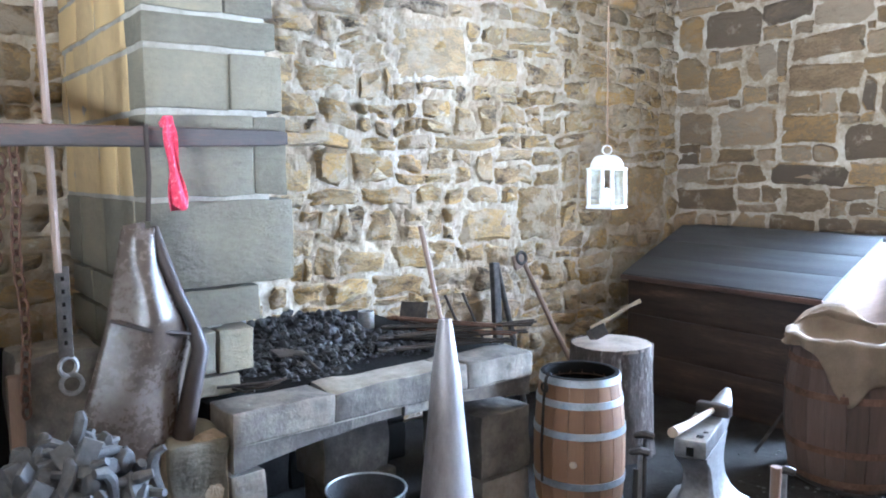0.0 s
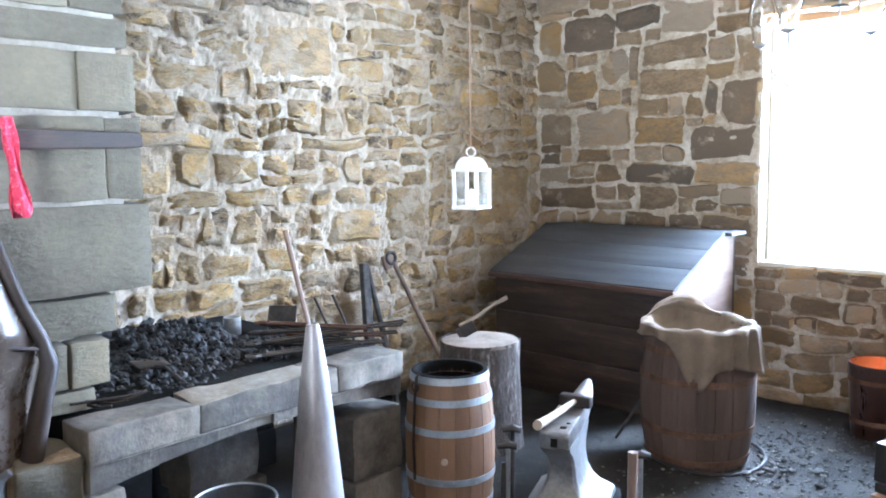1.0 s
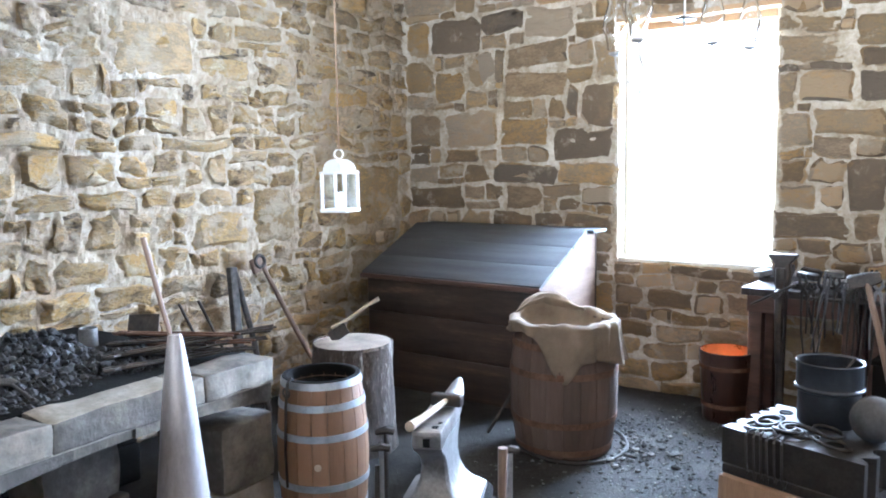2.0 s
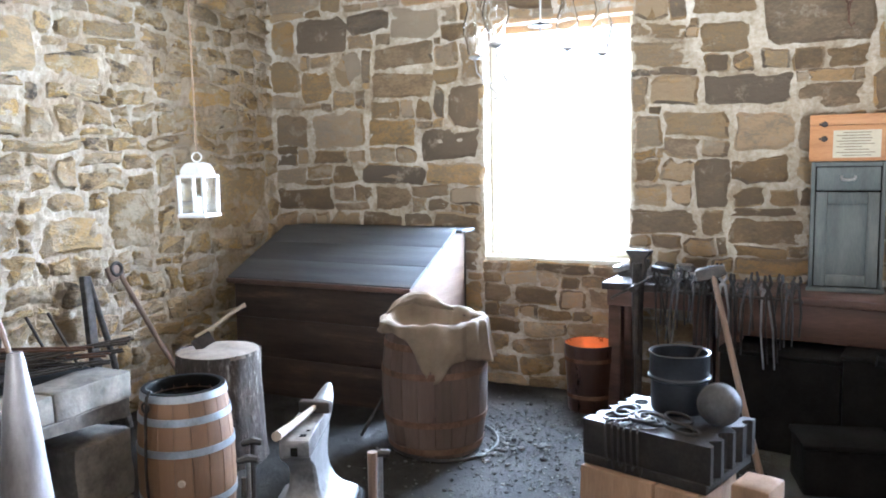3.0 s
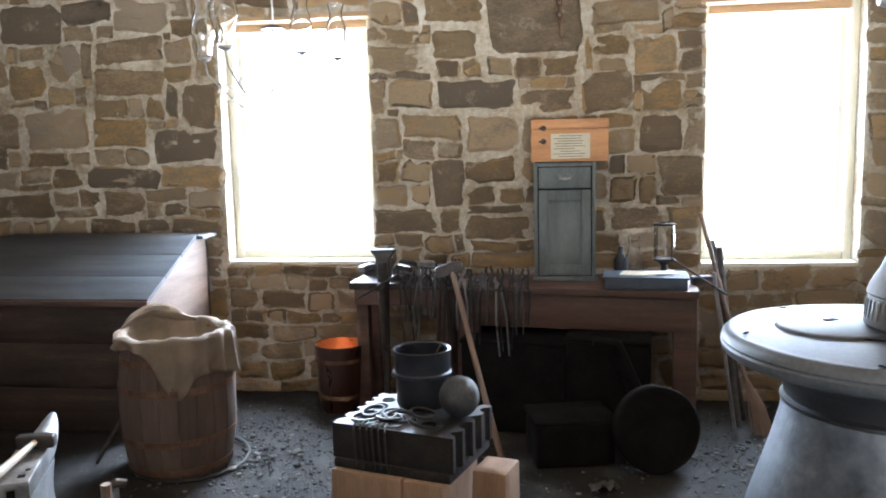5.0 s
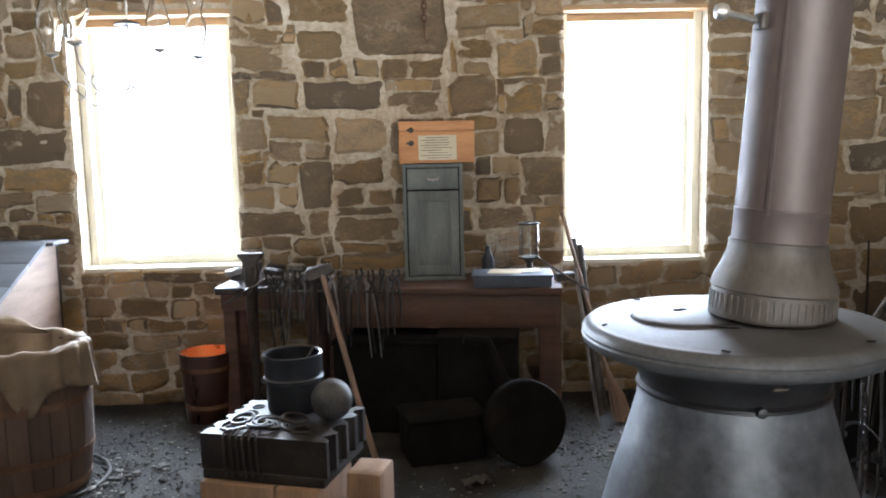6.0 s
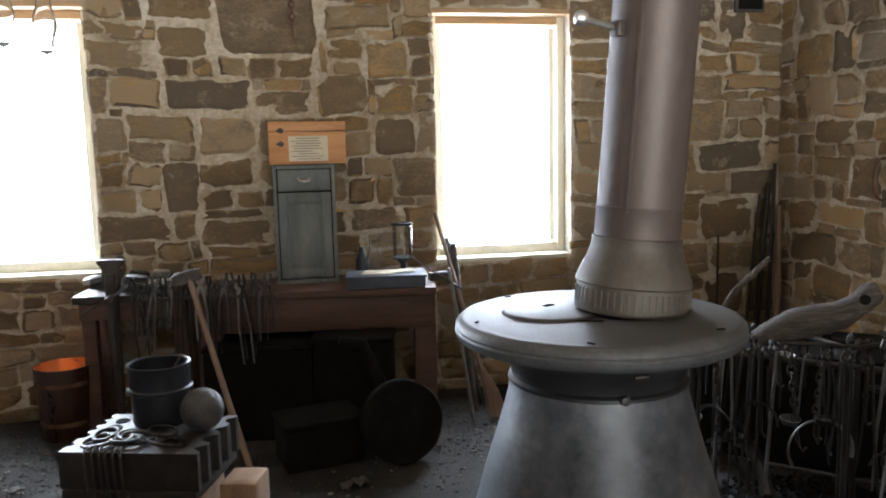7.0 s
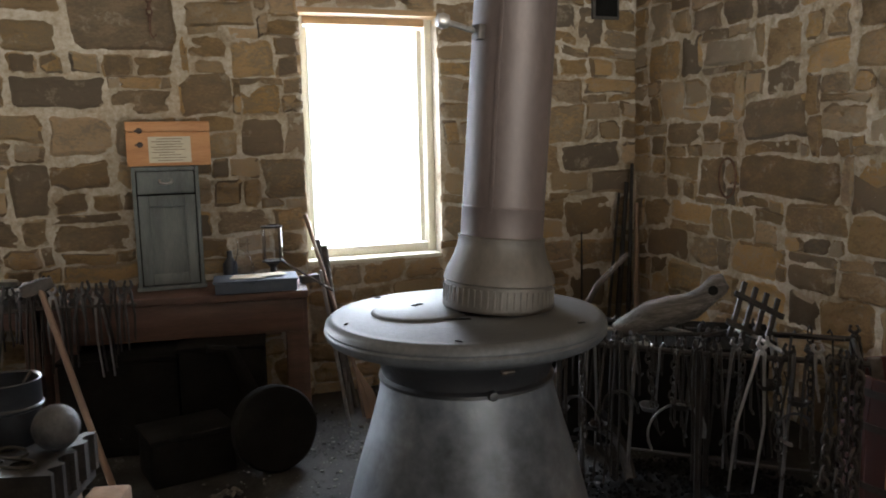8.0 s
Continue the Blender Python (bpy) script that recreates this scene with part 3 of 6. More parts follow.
def hearth():
    he = thing("forge_hearth", at(-2.78, 0.90, 0, 0, 0, 3.5), "waist-high stone forge hearth with an arched opening", "forge")
    L, Z = 1.46, 0.775
    # long front slabs over a thin levelling course with a slight arch
    for k, (a, b) in enumerate(((0.0, 0.40), (0.406, 0.98), (0.985, 1.06), (1.065, L))):
        part("slab", box((0.2, b - a, 0.115), shift(-0.1, (a + b) / 2, Z - 0.0575), 0.006, 0.011, 9, k + 3), HEARTHSTONE, he)
    under = lambda y: Z - 0.158 - 0.055 * abs(2 * y / L - 1) ** 2.2
    for k in range(6):
        a, b = L * k / 6 + 0.002, L * (k + 1) / 6 - 0.002
        bm = bmesh.new()
        rows = []
        out = -0.008 - 0.007 * (k % 3)
        for y in (a, (a + b) / 2, b):
            rows.append([bm.verts.new(q) for q in ((out, y, Z - 0.118), (out - 0.004, y, under(y)), (-0.4, y, under(y)), (-0.4, y, Z - 0.118))])
        for p0, p1 in zip(rows, rows[1:]):
            for i in range(4):
                bm.faces.new((p0[i], p0[(i + 1) % 4], p1[(i + 1) % 4], p1[i]))
        bm.faces.new(rows[0])
        bm.faces.new(rows[-1])
        part("arch_stone", bm, HEARTHSTONE, he)
    part("joint", box((0.19, L - 0.004, 0.006), shift(-0.103, L / 2, Z - 0.1165), 0), MORTAR_C, he, "pale mortar joint")
    rnd = random.Random(8)
    for y0, y1, tops in ((0.0, 0.13, 0.555), (1.16, L, 0.56)):
        z = 0
        while z < tops - 0.05:
            h = min(rnd.uniform(0.2, 0.34), tops - z)
            part("pier_stone", box((0.42, y1 - y0, h - 0.008), shift(-0.235, (y0 + y1) / 2, z + h / 2), 0.008, 0.012, 7, int(z * 90)), HEARTHSTONE, he)
            z += h
    # rough outer pier of hammer-dressed stones in wide pale joints
    part("pier_core", box((0.27, 0.2, 0.7), shift(-0.175, -0.105, 0.35), 0.01, 0.012, 5), MORTAR_W, he, "wide pale mortar of the rough pier")
    for k, (z0, z1, y0, y1) in enumerate(((0.02, 0.24, -0.2, -0.01), (0.26, 0.43, -0.2, -0.1), (0.27, 0.45, -0.085, -0.005), (0.46, 0.71, -0.205, -0.005))):
        part("pier_stone", box((0.3, y1 - y0, z1 - z0), shift(-0.17, (y0 + y1) / 2, (z0 + z1) / 2), 0.012, 0.026, 9, 21 + k), ASHLAR, he, "rough hammer-dressed grey-buff stone")
    # tooled stones set back under the arch
    for k, (y, z0, z1) in enumerate(((0.78, 0.0, 0.24), (0.74, 0.25, 0.56))):
        part("inner_pier_stone", box((0.25, 0.34, z1 - z0), shift(-0.5, y, (z0 + z1) / 2), 0.012, 0.014, 7, 40 + k), HEARTHSTONE, he)
    # back of the ash hole, built of blocks; near-black carries the shade inside
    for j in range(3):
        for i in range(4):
            part("back_stone", box((0.25, 0.36, 0.2), shift(-1.1, 0.18 + i * 0.365, 0.1 + j * 0.205), 0.012, 0.012, 2, i + 5 * j), SOOT_AND_SHADE, he)
    part("bed", box((1.28, L, 0.1), shift(-0.845, L / 2, Z - 0.058), 0.01), SOOT_AND_SHADE, he, "soot-covered fire bed")
    return he


hearth()


def coal_heap(cx, cy, z, rx, ry, hgt, n, name, label, mat=None, big=0.02):
    rnd = random.Random(n)
    bm = bmesh.new()
    # mound under the lumps
    bmesh.ops.create_grid(bm, x_segments=24, y_segments=24, size=1)
    for v in bm.verts:
        r = math.hypot(v.co.x, v.co.y)
        f = max(0.0, 1 - r * r)
        v.co = (cx + v.co.x * rx, cy + v.co.y * ry, z + hgt * f * (0.8 + 0.5 * noise.noise(v.co * 3)) - 0.012)
    for _ in range(n):
        a, r = rnd.uniform(0, 6.283), math.sqrt(rnd.random()) * 1.02
        x, y = r * math.cos(a), r * math.sin(a)
        s = 0.3 * big + big * rnd.random() ** 1.6
        lump = bmesh.new()
        bmesh.ops.create_icosphere(lump, subdivisions=1, radius=s)
        for v in lump.verts:
            v.co *= rnd.uniform(0.65, 1.25)
        lump.transform(shift(cx + x * rx, cy + y * ry, z + hgt * max(0, 1 - r * r) * (0.8 + 0.5 * noise.noise(Vector((x, y, 0)) * 3)) + s * 0.25))
        me = bpy.data.meshes.new("lump")
        lump.to_mesh(me)
        lump.free()
        bm.from_mesh(me)
        bpy.data.meshes.remove(me)
    return tagged(part(name, bm, mat or COAL, smooth=False), label, "coal", kind="stuff")


coal_heap(-3.58, 1.66, 0.745, 0.36, 0.36, 0.10, 900, "coal_heap", "heap of black coal lumps on the hearth")
coal_heap(-3.95, 1.72, 0.74, 0.32, 0.42, 0.12, 600, "coal_heap", "heap of black coal lumps against the wall")

coal_heap(-3.40, 1.93, 0.745, 0.26, 0.24, 0.07, 420, "coal_heap", "loose black coal beside the tongs")
coal_heap(-3.50, 1.38, 0.738, 0.48, 0.42, 0.055, 1100, "coal_heap", "thin spread of coal and cinders over the fire bed")


def tin_can(x, y, z, r, h, label):
    c = thing("tin_can", shift(x, y, z), label, "can")
    part("wall", lathe([(0, 0.004), (r * 0.98, 0.004), (r * 0.98, 0), (r, 0.005), (r, h), (r - 0.002, h + 0.002), (r - 0.004, h), (r - 0.004, 0.008), (0, 0.008)], 24), BRIGHT_IRON, c)
    return c


tin_can(-3.72, 1.98, 0.79, 0.042, 0.085, "small dull tin can standing in the coal")
tin_can(-4.05, 1.42, 0.79, 0.045, 0.07, "small sooty tin can behind the coal")


def tongs(name, m, length, label, group="", spread=0.05, jaw=0.09, mat=None):
    """Two reins crossing at a rivet, jaws up."""
    t = thing(name, m, label, "tongs", group)
    mat = mat or IRON
    for s in (1, -1):
        pts = [(s * 0.012, 0, jaw), (s * 0.02, 0, jaw * 0.55), (-s * 0.012, 0, 0), (-s * 0.018, 0, -0.05), (-s * spread * 0.5, 0, -length * 0.5), (-s * spread * 0.45, 0, -length)]
        part("rein", tube(pts, [0.007, 0.009, 0.009, 0.007, 0.006, 0.005], 6), mat, t)
    part("rivet", lathe([(0, -0.014), (0.008, -0.012), (0.008, 0.012), (0, 0.014)], 8, at(0, 0, 0, 90, 0, 0)), mat, t)
    return t


# tongs and rods lying on the hearth
for i in range(10):
    tongs("tongs", at(-3.72 + 0.06 * i, 2.2 - 0.042 * i, 0.80 + 0.02 * (i % 3), 90 + 2.0 * (i % 3), 0, -98 + i * 9), 0.55 + 0.05 * (i % 3), "sooty forge tongs lying on the hearth edge", "tongs on the hearth", mat=RUST if i in (2, 4) else IRON)
sh = thing("coal_shovel", at(-3.40, 1.40, 0.80, 0, 0, -98), "flat iron coal shovel with a thin handle on the hearth", "shovel")
part("blade", box((0.13, 0.16, 0.008), shift(0, 0.0, 0.004), 0.003, 0.004, 3), IRON, sh)
part("handle", tube([(0, 0.07, 0.008), (0.0, 0.2, 0.03), (0.01, 0.42, 0.02)], [0.006, 0.006, 0.007]), IRON, sh)
fp = thing("iron_plate", at(-3.68, 2.24, 0.80, 62, 0, 40), "small square iron plate leaning over the tongs", "plate")
part("plate", box((0.15, 0.11, 0.008), shift(0, 0.05, 0), 0.003), IRON, fp)
for i in range(4):
    r0 = thing("iron_rod", at(-3.05 + 0.03 * i, 0.98 + 0.02 * i, 0.79, 0, 0, 15 + 18 * i), "short scrap iron rod on the hearth corner", "rod", "scrap rods on the hearth corner")
    part("rod", tube([(-0.12, 0, 0.004 + 0.008 * i), (0.1, 0.01, 0.008 + 0.008 * i), (0.13, 0.03, 0.012 + 0.008 * i)], 0.006, 6), IRON, r0)

# ---- round the hearth ----


def cone_mandrel():
    c = thing("cone_mandrel", shift(-2.27, 1.42, 0), "tall grey steel blacksmith's cone mandrel on the floor", "mandrel")
    part("foot", lathe([(0, 0), (0.165, 0), (0.165, 0.03), (0.152, 0.04), (0, 0.04)], 40, None, 0.002), CONE_STEEL, c)
    part("cone", lathe([(0, 0.041), (0.15, 0.041), (0.085, 0.55), (0.045, 0.95), (0.024, 1.10), (0.02, 1.12), (0.012, 1.122), (0.012, 1.05), (0, 1.05)], 40, None, 0.002), CONE_STEEL, c)
    return c


cone_mandrel()
st = thing("wooden_stick", at(-2.27, 1.42, 1.06, 0, 0, 0), "thin brown wooden stick standing in the mandrel's top", "stick")
part("shaft", tube([(0, 0, 0), (-0.018, -0.025, 0.14), (-0.045, -0.06, 0.36)], [0.007, 0.008, 0.009]), OLD_HANDLE, st)


def staved(name, m, height, r_end, r_mid, wood, hoop_mat, hoops, label, staves=22, fill=None, open_top=True, group="", hoop_w=0.03):
    """A barrel of separate staves with iron hoops, open at the top."""
    b = thing(name, m, label, "barrel", group)
    radius = lambda z: r_end + (r_mid - r_end) * (1 - (2 * z / height - 1) ** 2)
    for k in range(staves):
        a0, a1 = 2 * math.pi * k / staves, 2 * math.pi * (k + 1) / staves
        bm = bmesh.new()
        rows = []
        pad = 0.02 * (a1 - a0)
        for j in range(9):
            z = height * j / 8
            r = radius(z)
            row = []
            for rr, aa in ((r, a0 + pad), (r + 0.001, (a0 + a1) / 2), (r, a1 - pad), (r - 0.018, a1 - pad), (r - 0.018, a0 + pad)):
                row.append(bm.verts.new((rr * math.cos(aa), rr * math.sin(aa), z)))
            rows.append(row)
        for p0, p1 in zip(rows, rows[1:]):
            for i in range(5):
                bm.faces.new((p0[i], p0[(i + 1) % 5], p1[(i + 1) % 5], p1[i]))
        bm.faces.new(rows[0])
        bm.faces.new(rows[-1][::-1])
        part("stave", bm, wood, b)
    for z in hoops:
        prof = []
        for q in (-0.5, 0.5):
            prof.append((radius(z + q * hoop_w) + 0.004, z + q * hoop_w))
        prof = [(prof[0][0] - 0.006, prof[0][1]), *prof, (prof[1][0] - 0.006, prof[1][1])]
        h = part("hoop", lathe(prof, 44), hoop_mat, b)
        part("rivet", lathe([(0, 0.004), (0.004, 0.003), (0.006, 0)], 8, at((radius(z) + 0.004) * math.cos(-1.1), (radius(z) + 0.004) * math.sin(-1.1), z, 90, 0, radians(0) + 27)), hoop_mat, h)
    part("bottom", lathe([(0, 0.05), (r_end - 0.015, 0.05), (r_end - 0.015, 0.065), (0, 0.065)], 32), wood, b)
    if fill:
        part("contents", lathe([(0, fill[0]), (radius(fill[0]) - 0.019, fill[0]), (radius(fill[0]) - 0.019, fill[0] - 0.02), (0, fill[0] - 0.02)], 32), fill[1], b, fill[2])
    return b


keg = staved("oak_keg", at(-2.68, 2.46, 0, 0, 0, 20), 0.70, 0.172, 0.203, OAK, HOOP, (0.03, 0.12, 0.24, 0.46, 0.59, 0.683), "small oak keg with six galvanised hoops, open top", 18, (0.645, WATER, "dark slack-tub water"))
part("chain_strap", tube([(-0.066, -0.14, 0.69), (-0.072, -0.158, 0.712), (-0.078, -0.176, 0.695), (-0.083, -0.19, 0.6), (-0.088, -0.2, 0.4), (-0.086, -0.196, 0.24)], [0.007, 0.008, 0.007, 0.006, 0.006, 0.006], 6), BLACK_IRON, keg, "thin dark iron strap down the side")
part("strap_ring", ring(0.02, 0.005, at(-0.081, -0.186, 0.655, 90, 0, -25)), BLACK_IRON, keg)
part("rim", lathe([(0.151, 0.685), (0.151, 0.7), (0.154, 0.703), (0.163, 0.7035), (0.172, 0.7025), (0.174, 0.699)], 72), SOOT_AND_SHADE, keg, "wet black rim")
# added black sheet that paints the shade inside the mouth
part("lining", lathe([(0.152, 0.694), (0.158, 0.66), (0.16, 0.648)], 36), SOOT_AND_SHADE, keg, "black sheet for the shade inside the keg")
part("bung", lathe([(0, 0.01), (0.013, 0.009), (0.016, 0)], 16, at(0.06, -0.197, 0.34, 90, 0, 17)), ASH, keg, "round pale bung")


def stump():
    s = thing("chopping_stump", shift(-3.22, 3.27, 0), "tall sawn log stump with flaking bark", "stump")
    bm = bmesh.new()
    rows = []
    n = 72
    for j in range(26):
        z = 0.62 * j / 25
        row = []
        for i in range(n):
            a = 2 * math.pi * i / n
            flake = noise.noise(Vector((math.cos(a) * 7, math.sin(a) * 7, z * 4)))
            r = 0.228 + 0.012 * noise.noise(Vector((math.cos(a) * 1.5, math.sin(a) * 1.5, 0))) + 0.009 * flake + 0.007 * noise.noise(Vector((math.cos(a) * 22, math.sin(a) * 22, z * 6))) + 0.02 * (1 - z / 0.62) ** 3
            row.append(bm.verts.new((r * math.cos(a), r * math.sin(a), z)))
        rows.append(row)
    for p0, p1 in zip(rows, rows[1:]):
        for i in range(n):
            bm.faces.new((p0[i], p0[(i + 1) % n], p1[(i + 1) % n], p1[i]))
    part("bark", bm, BARK, s)
    bm = lathe([(0.0, 0.626), (0.05, 0.626), (0.1, 0.628), (0.15, 0.625), (0.2, 0.624), (0.222, 0.618), (0.224, 0.6)], 48, None, 0.006)
    part("sawn_top", bm, ENDGRAIN, s)
    return s


stump()
hx = thing("hatchet", at(-3.28, 3.22, 0.626, 0, 0, -36), "small hatchet stuck in the stump top with a pale handle", "hatchet")
bm = box((0.02, 0.11, 0.07), at(0, 0, 0.045, 28, 0, 0), 0.004)
for v in bm.verts:
    if v.co.z < 0.03:
        v.co.x *= 0.25
part("head", bm, IRON, hx)
part("handle", tube([(0, -0.04, 0.075), (0, 0.06, 0.12), (0.0, 0.16, 0.185), (0, 0.24, 0.225)], [0.012, 0.011, 0.012, 0.016], 8, 0.7), ASH, hx)


def leaning_tools():
    sp = thing("long_shovel", at(-4.12, 3.5, 0, 0, -6, 0), "long-handled shovel with a grip end leaning on the wall", "shovel")
    part("shaft", tube([(0.2, 0.33, 0.02), (0.1, 0.16, 0.5), (0.02, 0.0, 0.96)], [0.016, 0.017, 0.016]), OLD_HANDLE, sp)
    part("grip", box((0.03, 0.12, 0.1), at(0.01, -0.03, 0.98, 14, 0, 0), 0.012), OLD_HANDLE, sp)
    part("grip_ring", ring(0.038, 0.012, at(0.03, -0.03, 1.0, 0, 90, 0)), GREY_WOOD, sp)
    po = thing("wooden_post", at(-4.16, 3.27, 0, 0, -5, 0), "weathered forked wooden prop leaning on the wall", "post")
    part("shaft", box((0.045, 0.06, 0.98), shift(0, 0, 0.49), 0.008, 0.006, 4), GREY_WOOD, po)
    part("prop", tube([(0.04, 0.16, 0.0), (0.03, 0.1, 0.5), (0.01, 0.02, 0.95)], [0.02, 0.02, 0.018]), GREY_WOOD, po)
    for dy in (0.0, 0.14):
        r = thing("long_tongs", at(-4.0, 2.75 + dy, 0, -8, -10, 0), "long sooty iron rod leaning behind the hearth", "rod", "rods behind the hearth")
        part("rod", tube([(0.1, 0.2, 0.0), (0.05, 0.1, 0.45), (-0.1, 0, 0.84)], 0.009), IRON, r)


leaning_tools()

# ---- the corner: bin, sacking barrel, anvil ----


def grain_bin():
    """A slant-lidded chest: front low, back high."""
    x0, x1, y0, y1, zf, zb = -4.03, -2.60, 4.35, 5.21, 0.81, 1.11
    b = thing("slant_lid_bin", shift(x0, y0, 0), "large dark pine bin with a sloping slate-grey lid", "bin")
    w, d = x1 - x0, y1 - y0
    lip = 0.2
    for k, (z0, z1) in enumerate(((0.0, 0.272), (0.2735, 0.55), (0.5515, zf))):
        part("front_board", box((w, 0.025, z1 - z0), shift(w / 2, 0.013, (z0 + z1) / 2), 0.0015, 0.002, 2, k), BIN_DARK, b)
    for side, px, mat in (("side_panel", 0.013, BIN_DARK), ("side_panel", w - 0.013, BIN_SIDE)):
        bm = bmesh.new()
        prof = [(0.028, 0.0), (d - 0.028, 0.0), (d - 0.028, zb), (d - lip, zb), (0.028, zf)]
        a = [bm.verts.new((px - 0.012, y, z)) for y, z in prof]
        c = [bm.verts.new((px + 0.012, y, z)) for y, z in prof]
        bm.faces.new(a)
        bm.faces.new(c[::-1])
        for i in range(5):
            j = (i + 1) % 5
            bm.faces.new((a[i], a[j], c[j], c[i]))
        part(side, bm, mat, b)
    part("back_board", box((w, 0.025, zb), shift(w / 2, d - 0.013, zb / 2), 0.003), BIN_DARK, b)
    # lid: three boards on the slope and a flat top shelf
    slope = math.degrees(math.atan2(zb - zf, d - lip))
    ln = math.hypot(zb - zf, d - lip) + 0.03
    for k in range(3):
        l0 = ln / 3
        part("lid_board", box((w + 0.05, l0 - 0.002, 0.024), at(w / 2, -0.03, zf + 0.002, slope, 0, 0) @ shift(0, l0 * (k + 0.5), 0.016), 0.0015, 0.002, 2, k), BIN_LID, b)
    part("lid_lip", box((w + 0.06, 0.028, 0.034), shift(w / 2, -0.042, zf + 0.002), 0.008), TABLE_WOOD, b, "red-brown worn front moulding")
    part("top_shelf", box((w + 0.1, lip + 0.02, 0.024), shift(w / 2 + 0.02, d - lip / 2, zb + 0.02), 0.005), BIN_LID, b)
    return b


grain_bin()
sack_barrel = staved("sacking_barrel", at(-2.23, 3.95, 0, 0, 0, 8), 0.72, 0.262, 0.305, OLD_OAK, RUST, (0.04, 0.2, 0.47, 0.62), "old weathered barrel with rusty hoops and sacking over it", 20, None, hoop_w=0.035)


def sacking():
    """Burlap laid over the barrel's mouth, hanging deep on one side, with a raised fold."""
    bm = bmesh.new()
    n, rows = 96, 22
    grid = []
    for j in range(rows):
        f = j / (rows - 1)
        row = []
        for i in range(n):
            a = 2 * math.pi * i / n
            near = lambda c, w: math.exp(-(((a - c + math.pi) % (2 * math.pi)) - math.pi) ** 2 / w)
            drop = 0.05 + 0.22 * near(-1.15, 0.09) + 0.13 * near(-0.5, 0.4) + 0.17 * near(0.4, 0.35) + 0.03 * noise.noise(Vector((math.cos(a) * 2, math.sin(a) * 2, 5)))
            wave = 0.012 * (0.3 + near(0.35, 0.6)) * math.sin(17 * a) + 0.01 * noise.noise(Vector((math.cos(a) * 5, math.sin(a) * 5, f * 2)))
            lift = 0.11 * max(0, math.cos(a - 2.5)) ** 5 + 0.02 * noise.noise(Vector((math.cos(a) * 3, math.sin(a) * 3, 9)))
            if f < 0.35:
                g = f / 0.35
                r, z = 0.20 + 0.05 * g + wave * g, 0.62 + (0.125 + lift) * g
            elif f < 0.5:
                g = (f - 0.35) / 0.15
                r, z = 0.25 + 0.045 * math.sin(g * 1.57) + wave, 0.745 + lift * math.cos(g * 1.2) + 0.008 * math.sin(g * 3.14)
            else:
                g = (f - 0.5) / 0.5
                bulge = 0.305 - 0.0 * g
                r, z = bulge + 0.012 * g + wave * (1 + 1.6 * g), 0.745 - drop * g + lift * 0.36 * (1 - g)
            row.append(bm.verts.new((r * math.cos(a), r * math.sin(a), z)))
        grid.append(row)
    for p0, p1 in zip(grid, grid[1:]):
        for i in range(n):
            bm.faces.new((p0[i], p0[(i + 1) % n], p1[(i + 1) % n], p1[i]))
    bm.faces.new(grid[0])
    sack = thing("sacking", at(-2.23, 3.95, 0), "tan burlap sacking draped over the barrel's mouth", "sacking")
    ob = part("cloth", bm, BURLAP, sack)
    fold = part("fold", tube([(-0.27, -0.1, 0.752), (-0.255, 0.02, 0.785), (-0.2, 0.13, 0.80), (-0.1, 0.2, 0.775), (0.02, 0.23, 0.75)], [0.012, 0.03, 0.045, 0.035, 0.012], 10, 0.22), BURLAP, sack)
    sol = ob.modifiers.new("thickness", "SOLIDIFY")
    sol.thickness = 0.004
    return ob


sacking()
hr = thing("barrel_hoop", at(-2.2, 3.99, 0.02), "loose rusty iron hoop lying round the barrel's foot", "hoop")
part("hoop", ring(0.315, 0.011, at(0, 0, 0.0, 2, 3, 0), 48), BLACK_IRON, hr)
ps = thing("prop_stick", at(-2.62, 3.98, 0), "thin stick leaning between the bin and the barrel", "stick")
part("shaft", tube([(-0.08, -0.1, 0.0), (0.05, 0.02, 0.28), (0.14, 0.1, 0.5)], 0.01), GREY_WOOD, ps)


def loft(sections, m=None):
    """Boxes of changing size: (z, x0, x1, y0, y1), joined with rounded corners."""
    bm = bmesh.new()
    rows = []
    for z, x0, x1, y0, y1 in sections:
        cx, cy, hx2, hy2 = (x0 + x1) / 2, (y0 + y1) / 2, (x1 - x0) / 2, (y1 - y0) / 2
        c = min(hx2, hy2) * 0.22
        pts = [(hx2, -hy2 + c), (hx2, hy2 - c), (hx2 - c, hy2), (-hx2 + c, hy2), (-hx2, hy2 - c), (-hx2, -hy2 + c), (-hx2 + c, -hy2), (hx2 - c, -hy2)]
        rows.append([bm.verts.new((cx + px, cy + py, z)) for px, py in pts])
    for a, b in zip(rows, rows[1:]):
        for i in range(8):
            bm.faces.new((a[i], a[(i + 1) % 8], b[(i + 1) % 8], b[i]))
    bm.faces.new(rows[0][::-1])
    bm.faces.new(rows[-1])
    if m is not None:
        bm.transform(m)
    return bm


ANVIL = at(-1.83, 2.10, 0, 0, 0, 24)


